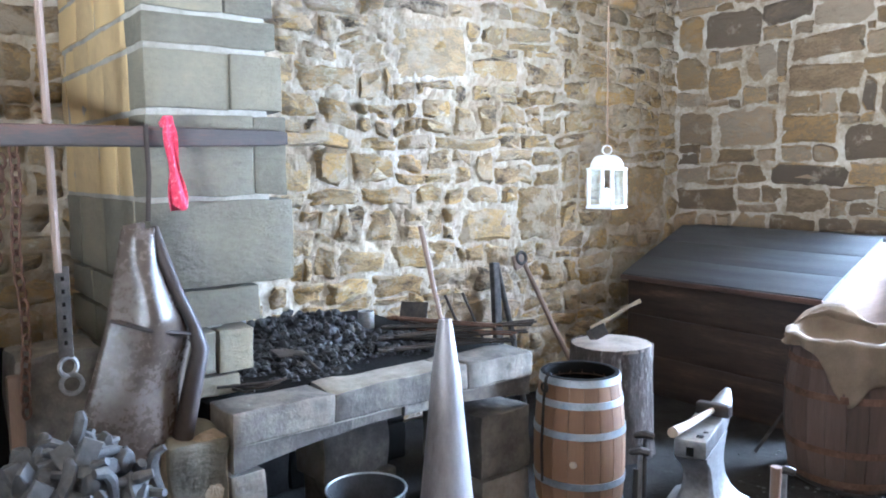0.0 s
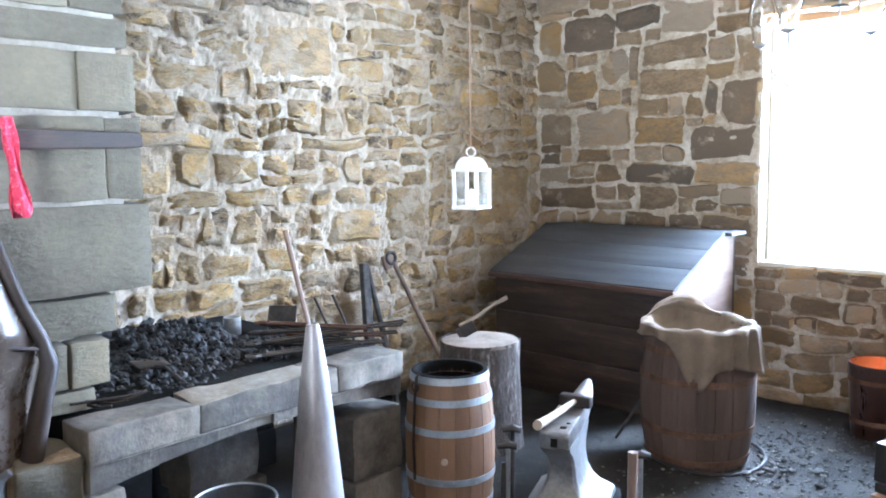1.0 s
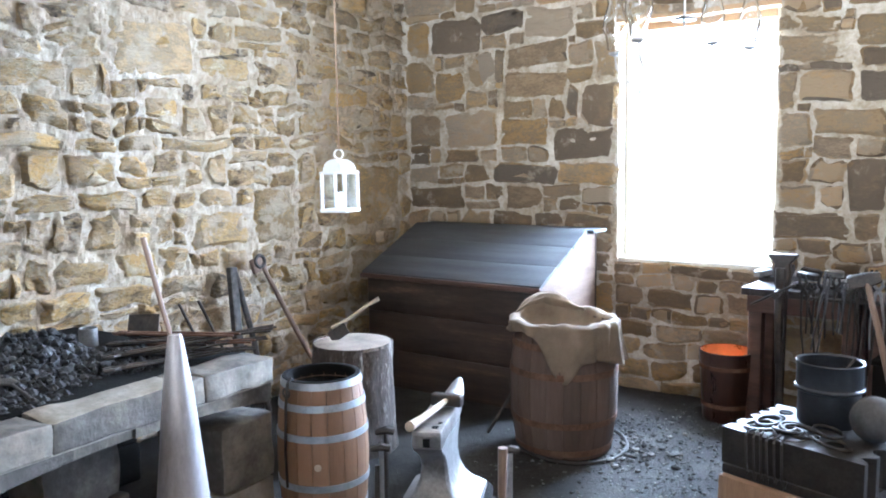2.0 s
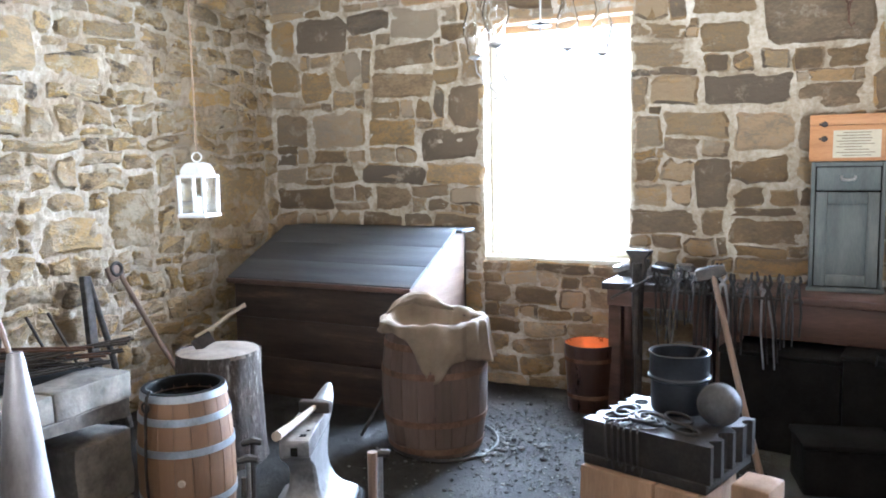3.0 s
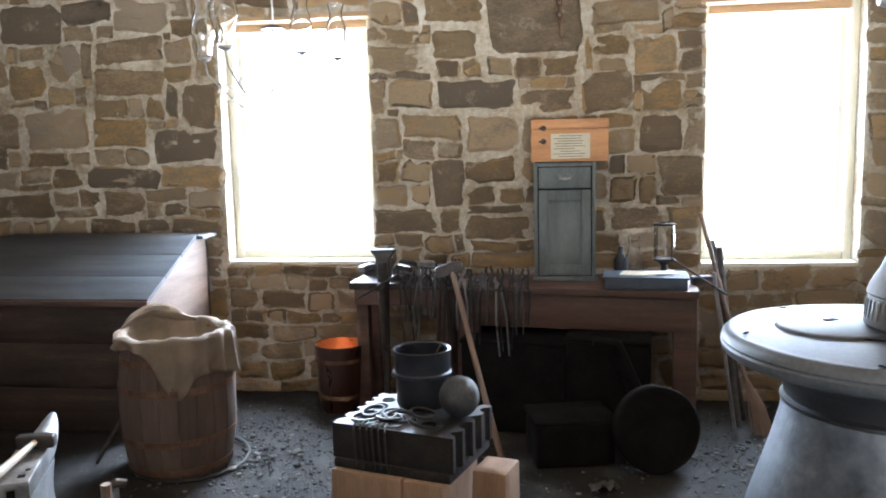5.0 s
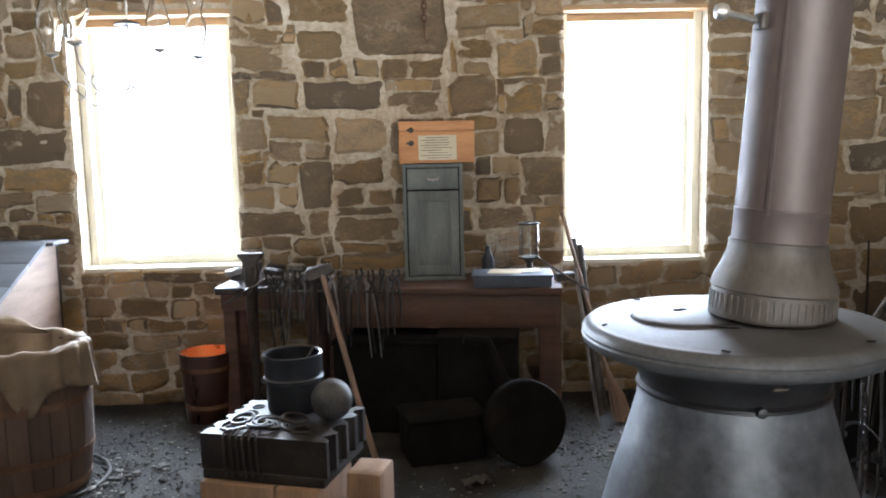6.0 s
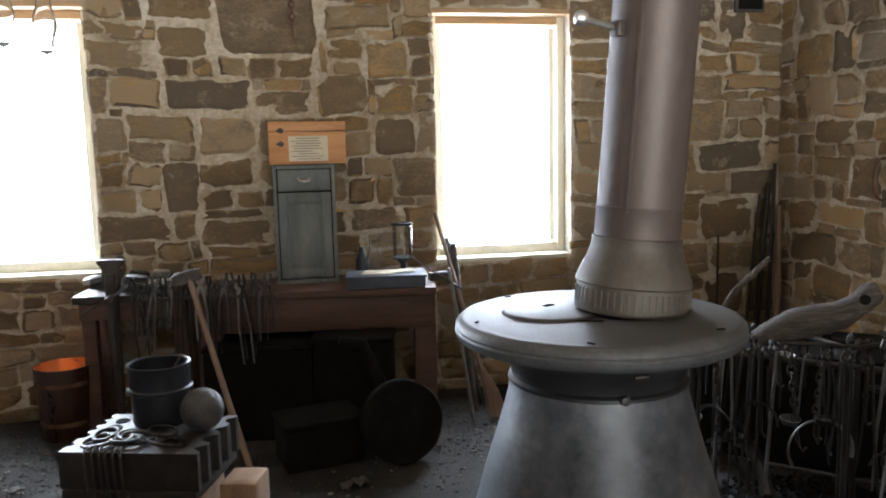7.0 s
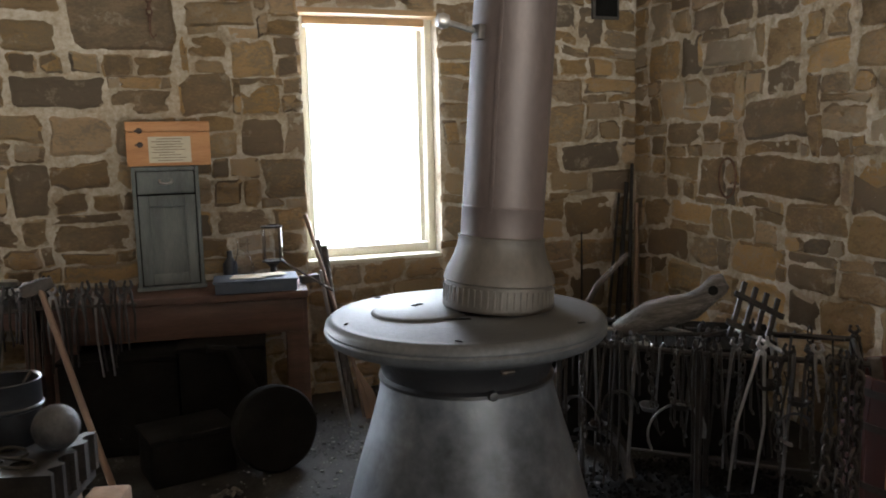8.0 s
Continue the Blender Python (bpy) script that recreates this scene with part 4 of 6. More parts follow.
def anvil():
    """y runs from the heel to the horn."""
    a = thing("anvil", ANVIL, "worn bright-topped blacksmith's anvil on a dark wooden block", "anvil")
    part("block", box((0.34, 0.5, 0.33), shift(0, 0.235, 0.165), 0.02, 0.012, 4), SOOT_AND_SHADE, a, "near-black wooden anvil block")
    secs = [(0.33, -0.15, 0.15, 0.0, 0.47), (0.352, -0.146, 0.146, 0.004, 0.465), (0.368, -0.125, 0.125, 0.03, 0.44), (0.395, -0.096, 0.096, 0.065, 0.405), (0.43, -0.072, 0.072, 0.095, 0.375), (0.475, -0.055, 0.055, 0.115, 0.355),
            (0.52, -0.049, 0.049, 0.12, 0.35), (0.56, -0.048, 0.048, 0.1, 0.36), (0.59, -0.05, 0.05, 0.06, 0.372), (0.615, -0.052, 0.052, 0.015, 0.382), (0.632, -0.053, 0.053, 0.0, 0.385)]
    part("body", loft(secs), ANVIL_STEEL, a)
    part("face", box((0.106, 0.385, 0.062), shift(0, 0.193, 0.664), 0.006, 0.001, 2), BRIGHT_IRON, a, "polished steel face")
    bm = tube([(0, 0.38, 0.645), (0, 0.43, 0.65), (0, 0.52, 0.662), (0, 0.6, 0.68), (0, 0.66, 0.697), (0, 0.672, 0.70)], [0.05, 0.05, 0.042, 0.03, 0.014, 0.004], 16)
    part("horn", bm, ANVIL_STEEL, a)
    # holes are thin plates whose black stands for the shade inside
    part("hardy_hole", box((0.022, 0.022, 0.003), shift(0.022, 0.05, 0.6955), 0.0), SOOT_AND_SHADE, a)
    part("pritchel_hole", lathe([(0, 0.0015), (0.008, 0.0015), (0.008, -0.001)], 14, shift(0.03, 0.1, 0.695)), SOOT_AND_SHADE, a)
    part("side_hole", box((0.024, 0.004, 0.03), shift(0.0, -0.001, 0.655), 0), SOOT_AND_SHADE, a)
    # tools slung round the block on an iron band
    part("band", loft([(0.25, -0.182, 0.182, -0.025, 0.495), (0.275, -0.182, 0.182, -0.025, 0.495)]), IRON, a)
    return a


anvil()
hm = thing("hand_hammer", ANVIL @ at(0.0, 0.2, 0.716, 0, 0, -10), "hand hammer with a pale ash handle lying on the anvil", "hammer")
part("head", box((0.125, 0.044, 0.046), shift(0.0, 0.1, 0.004), 0.009, 0.002, 3), IRON, hm)
part("handle", tube([(0, 0.125, 0.004), (0, 0.02, 0.006), (-0.005, -0.12, 0.004), (-0.01, -0.235, 0.006)], [0.011, 0.014, 0.0165, 0.0205], 12, 0.85), ASH, hm)
for k, (px, py, hgt, mat, lab) in enumerate(((0.25, 0.06, 0.63, OLD_HANDLE, "hammer"), (0.265, 0.16, 0.59, BRIGHT_IRON, "punch"), (-0.215, 0.08, 0.53, IRON, "punch"), (-0.22, 0.16, 0.57, BRIGHT_IRON, "punch"),
                                             (-0.23, 0.26, 0.6, IRON, "punch"), (0.225, 0.3, 0.5, BRIGHT_IRON, "punch"))):
    tl = thing(lab, ANVIL @ at(px, py, 0.0), "small worn %s standing in the rack beside the anvil block" % lab, lab, "tools round the anvil")
    part("shaft", tube([(0, 0, 0), (0.004, 0, hgt * 0.5), (0.01, 0.004, hgt)], [0.011, 0.013, 0.018 if mat is OLD_HANDLE else 0.009], 8), mat, tl)
    if k in (1, 3, 4):
        part("head", tube([(-0.03, 0, hgt - 0.012), (0.012, 0.003, hgt), (0.04, 0.01, hgt - 0.008)], [0.011, 0.017, 0.014], 8), IRON, tl)

# ---- swage block on its boxes ----
SW = at(-0.70, 2.77, 0, 0, 0, -16)


def swage_stand():
    s = thing("wooden_stand", SW, "rough brown wooden box stand under the swage block", "stand")
    for k, (cx, cy, w, d, h) in enumerate(((-0.09, -0.02, 0.28, 0.40, 0.555), (0.135, -0.06, 0.15, 0.32, 0.555))):
        part("box", box((w, d, h), shift(cx, cy, h / 2), 0.008, 0.005, 3, k), CRATE_WOOD, s)
    part("top_board", box((0.455, 0.372, 0.034), shift(0.0, -0.01, 0.573), 0.006), BLACK_IRON, s, "dark iron-edged top board")
    part("side_post", box((0.13, 0.15, 0.56), shift(0.31, 0.02, 0.28), 0.01, 0.005, 3, 7), CRATE_WOOD, s)
    part("side_post", box((0.13, 0.13, 0.5), shift(0.235, -0.21, 0.25), 0.01, 0.005, 3, 9), CRATE_WOOD, s)
    return s


swage_stand()


def swage_block():
    """A cast block with half-round and vee notches along its edges and holes through it."""
    s = thing("swage_block", SW @ shift(0, 0, 0.59), "dark cast-iron swage block with notched edges and holes", "swage block")
    w, d, h = 0.235, 0.185, 0.125
    outline = []

    def edge(p0, p1, notches):
        p0, p1 = Vector(p0), Vector(p1)
        way = p1 - p0
        inward = Vector((-way.y, way.x)).normalized()
        outline.append(p0)
        for c, half, kind in notches:
            mid, u = p0 + way * c, way.normalized()
            if kind == "v":
                outline.extend([mid - u * half, mid + inward * half * 1.1, mid + u * half])
            else:
                outline.extend([mid + u * half * math.cos(q) + inward * half * math.sin(q) for q in [math.pi * (1 - i / 6) for i in range(7)]])
    edge((-w, -d), (w, -d), ())
    edge((w, -d), (w, d), ((0.14, 0.03, "v"), (0.38, 0.036, "u"), (0.62, 0.03, "v"), (0.86, 0.026, "u")))
    edge((w, d), (-w, d), ((0.15, 0.03, "u"), (0.4, 0.035, "u"), (0.7, 0.05, "u")))
    edge((-w, d), (-w, -d), ((0.12, 0.016, "v"), (0.26, 0.02, "u"), (0.42, 0.022, "v"), (0.6, 0.026, "u"), (0.82, 0.02, "v")))
    bm = bmesh.new()
    lo = [bm.verts.new((q.x, q.y, 0)) for q in outline]
    hi = [bm.verts.new((q.x, q.y, h)) for q in outline]
    bm.faces.new(hi)
    bm.faces.new(lo[::-1])
    for i in range(len(lo)):
        j = (i + 1) % len(lo)
        bm.faces.new((lo[i], lo[j], hi[j], hi[i]))
    part("body", bm, BLACK_IRON, s, smooth=False)
    # uncut holes: discs coloured with the dark of their inside
    for cx, cy, r in ((-0.165, 0.11, 0.022), (-0.16, 0.035, 0.028), (-0.15, -0.05, 0.024), (-0.07, 0.12, 0.03), (-0.155, -0.12, 0.018), (0.1, -0.09, 0.026)):
        part("hole", lathe([(0, 0.001), (r - 0.004, 0.001), (r, 0.0035), (r + 0.003, 0.0015), (r + 0.003, -0.002)], 20, shift(cx, cy, h)), SOOT_AND_SHADE, s, "dark round hole")
    return s


swage_block()
pot = thing("black_pot", SW @ at(-0.02, 0.12, 0.716), "black stepped iron pot with a stirring rod on the block", "pot")
part("wall", lathe([(0, 0.004), (0.092, 0.004), (0.094, 0.0), (0.1, 0.01), (0.1, 0.115), (0.112, 0.122), (0.112, 0.128), (0.106, 0.134), (0.106, 0.208), (0.11, 0.214), (0.107, 0.218), (0.1, 0.212), (0.098, 0.03), (0, 0.03)], 40), BLACK_POT, pot)
part("rod", tube([(0.02, -0.05, 0.035), (0.05, 0.02, 0.2), (0.06, 0.05, 0.225)], 0.005, 6), IRON, pot)
ball = thing("iron_ball", SW @ at(0.165, 0.04, 0.716), "grey cast-iron ball with a raised seam on the block", "ball")
bm = bmesh.new()
bmesh.ops.create_uvsphere(bm, u_segments=32, v_segments=20, radius=0.072)
for v in bm.verts:
    v.co += 0.0012 * noise.noise_vector(v.co * 40)
bm.transform(at(0, 0, 0.072, 20, 30, 0))
part("shell", bm, SHOE_IRON, ball)
part("seam", ring(0.072, 0.0028, at(0, 0, 0.072, 70, 30, 10), 40), SHOE_IRON, ball)
for k in range(9):
    rnd = random.Random(60 + k)
    rg = thing("iron_ring", SW @ at(-0.03 + rnd.uniform(-0.13, 0.16), -0.10 + rnd.uniform(-0.05, 0.07), 0.722 + 0.007 * (k % 3), rnd.uniform(-12, 12), rnd.uniform(-12, 12), rnd.uniform(0, 360)),
               "forged iron ring lying on the swage block", "ring", "rings on the swage block")
    part("band", ring(rnd.uniform(0.025, 0.06), rnd.uniform(0.004, 0.008), None, 26, rnd.choice((1.0, 1.0, 0.8))), IRON if k % 3 == 0 else BLACK_IRON, rg)
for k in range(6):
    hk = thing("iron_hook", SW @ at(-0.14 + 0.024 * k, -0.188, 0.70, 0, 0, 10 * (k % 3)), "hand-forged iron hook hung over the block's edge", "hook", "hooks on the swage block")
    part("shank", tube([(0, 0.05, 0.02), (0, 0.0, 0.022), (0, -0.012, 0.01), (0.004, -0.012, -0.08 - 0.015 * (k % 3)), (0.012, -0.02, -0.12 - 0.01 * (k % 2)), (0.02, -0.03, -0.1)], 0.0045, 6), IRON, hk)

# ---- window wall: bucket, vise bench, workbench ----
bk = thing("cedar_bucket", at(-1.59, 4.93, 0), "varnished cedar bucket, coloured orange inside for its sunlit glow", "bucket")
part("wall", lathe([(0, 0), (0.14, 0), (0.143, 0.01), (0.17, 0.43), (0.168, 0.438), (0.164, 0.438)], 36), BUCKET_WOOD, bk)
# orange surface paints the glow of light inside the bucket
part("lining", lathe([(0.1635, 0.436), (0.158, 0.3), (0.152, 0.22), (0, 0.22)], 36), BUCKET_GLOW, bk, "bright orange inside surface carrying the sunlit glow")
for z in (0.09, 0.33):
    part("hoop", lathe([(0.14 + z * 0.065, z), (0.146 + z * 0.065, z), (0.146 + (z + 0.025) * 0.065, z + 0.025), (0.14 + (z + 0.025) * 0.065, z + 0.025)], 36), RUST, bk)
part("bail", tube([(0.172 * math.cos(q), 0.05 * math.sin(q) - 0.15 * abs(math.sin(q)), 0.40 - 0.13 * math.sin(q)) for q in [math.pi * i / 14 for i in range(15)]], 0.004, 6), IRON, bk)


def bench(name, m, w, d, h, top_mat, body_mat, label, apron=0.17, legs=0.09):
    b = thing(name, m, label, "bench")
    part("top", box((w, d, 0.045), shift(w / 2, d / 2, h - 0.023), 0.006, 0.002, 2), top_mat, b)
    part("apron", box((w - 0.06, 0.03, apron), shift(w / 2, 0.035, h - 0.047 - apron / 2), 0.004), body_mat, b)
    for px, py in ((0.07, 0.09), (w - 0.07, 0.09), (0.07, d - 0.06), (w - 0.07, d - 0.06)):
        part("leg", box((legs, legs, h - 0.05), shift(px, py, (h - 0.05) / 2), 0.006, 0.003, 2), body_mat, b)
    return b


bench("workbench", at(-0.80, 4.74, 0, 0, 0, -7.5), 1.42, 0.50, 0.85, TABLE_WOOD, TABLE_WOOD, "red-brown wooden workbench against the window wall", 0.2, 0.13)
bench("vise_bench", at(-1.49, 4.82, 0, 0, 0, -3), 0.66, 0.40, 0.855, IRON, TABLE_WOOD, "iron-topped bench heaped with smith's tools", 0.1, 0.08)


def leg_vise():
    v = thing("leg_vise", at(-1.24, 4.74, 0, 0, 0, 0), "tall dark blacksmith's leg vise fixed to the bench", "vise")
    part("leg", tube([(0, 0, 0), (0, 0, 0.4), (0, 0.0, 0.8), (0, 0, 0.98)], [0.022, 0.026, 0.03, 0.04], 8), IRON, v)
    part("jaw", loft([(0.9, -0.035, 0.035, -0.05, 0.04), (0.97, -0.05, 0.05, -0.04, 0.04), (1.02, -0.04, 0.04, -0.03, 0.04), (1.06, -0.075, 0.075, -0.03, 0.05), (1.075, -0.075, 0.075, -0.03, 0.05)]), IRON, v)
    part("front_leg", tube([(0, -0.06, 0.45), (0, -0.075, 0.75), (0, -0.05, 1.0)], [0.018, 0.024, 0.03], 8), IRON, v)
    part("screw", tube([(0, 0.06, 0.88), (0, -0.17, 0.86)], 0.02, 10), IRON, v)
    part("bar", tube([(-0.13, -0.16, 0.80), (0.1, -0.165, 0.93)], 0.009, 6), IRON, v)
    return v


leg_vise()
rnd = random.Random(77)
for k in range(14):
    x, y = -1.43 + rnd.random() * 0.55, 4.86 + rnd.random() * 0.26
    hd = thing("fuller_tool", at(x, y, 0.86 + 0.03 * (k % 3), 0, rnd.uniform(-8, 8), rnd.uniform(0, 180)), "loose iron fuller tool on the vise bench", "tool", "loose tools on the vise bench")
    ln = rnd.uniform(0.05, 0.1)
    part("body", loft([(-0.0, -ln, ln, -0.02, 0.02), (0.03, -ln, ln, -0.022, 0.022), (0.04, -ln * 0.8, ln * 0.8, -0.014, 0.014)]), BRIGHT_IRON if k % 2 else IRON, hd)
# rail of tongs across the front of the benches
rail = thing("tong_rail", at(-1.12, 4.60, 0, 0, 0, -8), "iron rail on brackets carrying a row of tongs", "rack")
part("bar", tube([(0, 0, 0.86), (0.4, 0, 0.865), (0.78, 0, 0.86)], 0.009), IRON, rail)
for px in (0.02, 0.4, 0.76):
    part("bracket", tube([(px, 0, 0.86), (px, 0.08, 0.85), (px, 0.2, 0.82)], 0.011), IRON, rail)
for k in range(19):
    x = -1.1 + 0.041 * k + rnd.uniform(-0.012, 0.012)
    tongs("tongs", at(x, 4.60 - 0.14 * (x + 1.12) + 0.012 * (k % 3) - 0.02, 0.885 + 0.05 * rnd.random(), rnd.uniform(-6, 3), rnd.uniform(-6, 6), rnd.uniform(-60, 60)), rnd.uniform(0.22, 0.42),
          "dark iron tongs hanging from the rail", "tongs on the rail", rnd.uniform(0.03, 0.07), rnd.uniform(0.05, 0.11), BRIGHT_IRON if k in (9, 14) else SHOE_IRON if k in (3, 5, 12, 17) else BLACK_IRON)
sl = thing("sledgehammer", at(-0.47, 4.06, 0, 0, 0, 0), "long-handled sledgehammer leaning on the tong rail", "sledgehammer")
part("handle", tube([(0.0, 0.0, 0.0), (-0.11, 0.13, 0.35), (-0.29, 0.35, 0.95), (-0.31, 0.375, 1.02)], [0.019, 0.018, 0.017, 0.017], 10, 0.8), OLD_HANDLE, sl)
part("head", loft([(-0.08, -0.028, 0.028, -0.028, 0.028), (-0.05, -0.034, 0.034, -0.034, 0.034), (0.03, -0.034, 0.034, -0.034, 0.034), (0.075, -0.024, 0.024, -0.024, 0.024)], at(-0.315, 0.38, 1.0, 0, 75, 10)), IRON, sl)
mh = thing("mallet", at(-1.28, 4.98, 0.86), "upright mallet head on a short handle on the bench", "mallet")
part("head", tube([(-0.05, 0, 0.1), (0.05, 0, 0.1)], 0.03, 12), IRON, mh)
part("handle", tube([(0, 0, 0), (0, 0, 0.1)], 0.012), OLD_HANDLE, mh)

# under the bench: everything near-black, with the shade there put into the colour
gw = thing("grindstone", at(0.27, 4.02, 0, 0, 0, 0), "large dark round grindstone leaning under the bench", "grindstone")
part("wheel", lathe([(0, -0.04), (0.215, -0.04), (0.225, -0.03), (0.225, 0.03), (0.215, 0.04), (0.1, 0.042), (0, 0.042)], 56, at(0.05, 0.04, 0.222, 80, 0, 14), 0.003), SOOT_AND_SHADE, gw)
part("axle", tube([(0.05, 0.1, 0.21), (0.045, 0.03, 0.222)], 0.014), BLACK_IRON, gw)
# boxes added to fill the space with the bench's shade
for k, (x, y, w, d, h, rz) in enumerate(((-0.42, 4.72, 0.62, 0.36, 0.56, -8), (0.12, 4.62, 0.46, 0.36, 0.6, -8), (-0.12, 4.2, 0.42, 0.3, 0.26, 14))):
    cr = thing("iron_bound_box", at(x, y, 0, 0, 0, rz), "near-black box filling in the shade under the bench", "box", "boxes under the bench")
    part("body", box((w, d, h - 0.03), shift(0, 0, (h - 0.03) / 2), 0.012, 0.006, 3, k), SOOT_AND_SHADE, cr)
    part("lid", box((w + 0.02, d + 0.02, 0.026), shift(0, 0, h - 0.016), 0.008), SOOT_AND_SHADE, cr)
mt = thing("mounting_arm", at(0.22, 4.28, 0, 0, 0, 10), "dark cast stand arm leaning against the bench leg", "stand")
part("arm", tube([(0.1, 0, 0), (0.02, 0.02, 0.35), (-0.08, 0.05, 0.6), (-0.2, 0.06, 0.62)], [0.05, 0.045, 0.04, 0.03], 8), SOOT_AND_SHADE, mt)
rg = thing("paper_scrap", at(0.04, 3.78, 0.012, 0, 0, 24), "crumpled pale scrap on the dark floor", "scrap")
bm = bmesh.new()
bmesh.ops.create_grid(bm, x_segments=8, y_segments=6, size=0.5)
for v in bm.verts:
    v.co = (v.co.x * 0.15, v.co.y * 0.06, 0.015 + 0.03 * noise.noise(v.co * 4))
part("sheet", bm, GREY_WOOD, rg)

# on the bench
BZ = 0.852


def cabinet():
    c = thing("small_cabinet", at(-0.32, 4.92, BZ), "narrow blue-grey painted cabinet with a drawer and panelled door", "cabinet")
    w, d, h = 0.375, 0.26, 0.73
    part("body", box((w, d - 0.03, h), shift(w / 2, d / 2 + 0.015, h / 2), 0.004), CABINET, c)
    # dark sheet paints the shadow in the gaps of the front
    part("recess", box((w - 0.034, 0.004, h - 0.05), shift(w / 2, 0.029, h / 2), 0), SOOT_AND_SHADE, c, "dark sheet for the shadow gaps round drawer and door")
    for px in (0.011, w - 0.011):
        part("side_rail", box((0.022, 0.03, h), shift(px, 0.016, h / 2), 0.003), CABINET, c)
    part("top_rail", box((w - 0.046, 0.03, 0.022), shift(w / 2, 0.016, h - 0.012), 0.003), CABINET, c)
    dr = part("drawer", box((w - 0.058, 0.026, 0.13), shift(w / 2, 0.012, h - 0.094), 0.006), CABINET, c)
    part("knob", tube([(w / 2 - 0.035, -0.003, h - 0.08), (w / 2 - 0.03, -0.02, h - 0.095), (w / 2, -0.026, h - 0.1), (w / 2 + 0.03, -0.02, h - 0.095), (w / 2 + 0.035, -0.003, h - 0.08)], 0.009, 8), BRIGHT_IRON, dr, "worn iron cup pull")
    door = part("door", box((w - 0.06, 0.008, 0.52), shift(w / 2, 0.02, 0.297), 0.002), CABINET, c)
    for sx in (-1, 1):
        part("stile", box((0.058, 0.02, 0.53), shift(w / 2 + sx * (w / 2 - 0.058), 0.006, 0.297), 0.004), CABINET, door)
    for z in (0.065, 0.53):
        part("rail", box((w - 0.176, 0.019, 0.064), shift(w / 2, 0.0065, z), 0.004), CABINET, door)
    part("foot", box((w + 0.02, d, 0.025), shift(w / 2, d / 2 - 0.002, 0.012), 0.004), CABINET, c)
    return c


cabinet()


def crate():
    c = thing("pine_crate", at(-0.335, 4.92, BZ + 0.733, 0, 0, -1), "orange pine box with a paper notice, on the cabinet", "crate")
    w, d, h = 0.465, 0.28, 0.262
    part("lower_board", box((w, 0.02, 0.195), shift(w / 2, 0.01, 0.0985), 0.003), PINE, c)
    part("upper_board", box((w, 0.02, 0.058), shift(w / 2, 0.01, 0.2285), 0.003), PINE, c)
    part("back", box((w, 0.02, h - 0.006), shift(w / 2, d - 0.01, h / 2), 0.003), PINE, c)
    for px in (0.01, w - 0.01):
        part("end", box((0.02, d - 0.042, h - 0.006), shift(px, d / 2, h / 2), 0.003), PINE, c)
    part("lid", box((w - 0.044, d - 0.044, 0.018), shift(w / 2, d / 2, h - 0.02), 0.003), PINE, c)
    note = part("notice", box((0.235, 0.003, 0.15), shift(w / 2 + 0.005, -0.0025, 0.095), 0), PAPER, c, "yellowed paper notice with faded lines")
    r = random.Random(3)
    for k in range(9):
        ln = 0.2 * r.uniform(0.6, 1)
        part("text_line", box((ln, 0.001, 0.005), shift(w / 2 + 0.005 - (0.2 - ln) / 2 * (k % 2), -0.0055, 0.157 - 0.0155 * k), 0), INK, note)
    for z in (0.125, 0.205):
        kn = part("knot", lathe([(0, 0.001), (0.014, 0.0008), (0.018, -0.001)], 14, at(0.075, -0.0005, z, 90, 0, 0)), DARK_LEATHER, c, "dark hinge mark")
        part("strap", box((0.045, 0.003, 0.012), shift(0.07, -0.002, z), 0.001), DARK_LEATHER, kn)
    return c


crate()


def glass_shell(profile, name, parent, label):
    ob = part(name, lathe(profile, 28), GLASS, parent, label)
    ob.visible_shadow = False
    return ob


jr = thing("lamp_chimney", at(0.28, 4.87, BZ), "clear glass oil-lamp chimney standing on the bench", "lamp chimney")
glass_shell([(0.045, 0), (0.046, 0.04), (0.062, 0.09), (0.058, 0.13), (0.034, 0.2), (0.03, 0.255), (0.038, 0.28), (0.036, 0.28), (0.028, 0.255), (0.032, 0.2), (0.056, 0.13), (0.06, 0.09), (0.044, 0.04), (0.043, 0)], "glass", jr, "clear flared glass")
part("burner", lathe([(0, 0), (0.05, 0), (0.05, 0.012), (0, 0.014)], 24), BRIGHT_IRON, jr)
jr2 = thing("dark_bottle", at(0.205, 4.93, BZ), "dark glass bottle behind the lamp chimney", "bottle")
part("body", lathe([(0, 0), (0.04, 0), (0.042, 0.01), (0.042, 0.13), (0.018, 0.17), (0.016, 0.21), (0, 0.212)], 24), BLACK_POT, jr2)


def bench_lantern():
    l = thing("bench_lantern", at(0.46, 4.9, BZ), "tall straight glass lantern on a dark iron stand on the bench", "lantern")
    part("base", lathe([(0, 0), (0.06, 0), (0.06, 0.012), (0.03, 0.03), (0.02, 0.05), (0.018, 0.1), (0.045, 0.125), (0.066, 0.13), (0.066, 0.14), (0, 0.142)], 28), BLACK_IRON, l, "dark iron stand")
    glass_shell([(0.06, 0.142), (0.062, 0.16), (0.062, 0.32), (0.056, 0.345), (0.052, 0.345), (0.059, 0.318), (0.059, 0.16), (0.056, 0.144)], "globe", l, "clear straight glass")
    for k in range(4):
        part("wire", tube([(0.066 * math.cos(0.6 + 1.57 * k), 0.066 * math.sin(0.6 + 1.57 * k), z) for z in (0.14, 0.33)], 0.003, 6), BLACK_IRON, l)
    part("cap", lathe([(0.05, 0.34), (0.068, 0.342), (0.068, 0.352), (0.04, 0.358), (0.036, 0.356), (0.05, 0.346)], 28), BLACK_IRON, l)
    return l


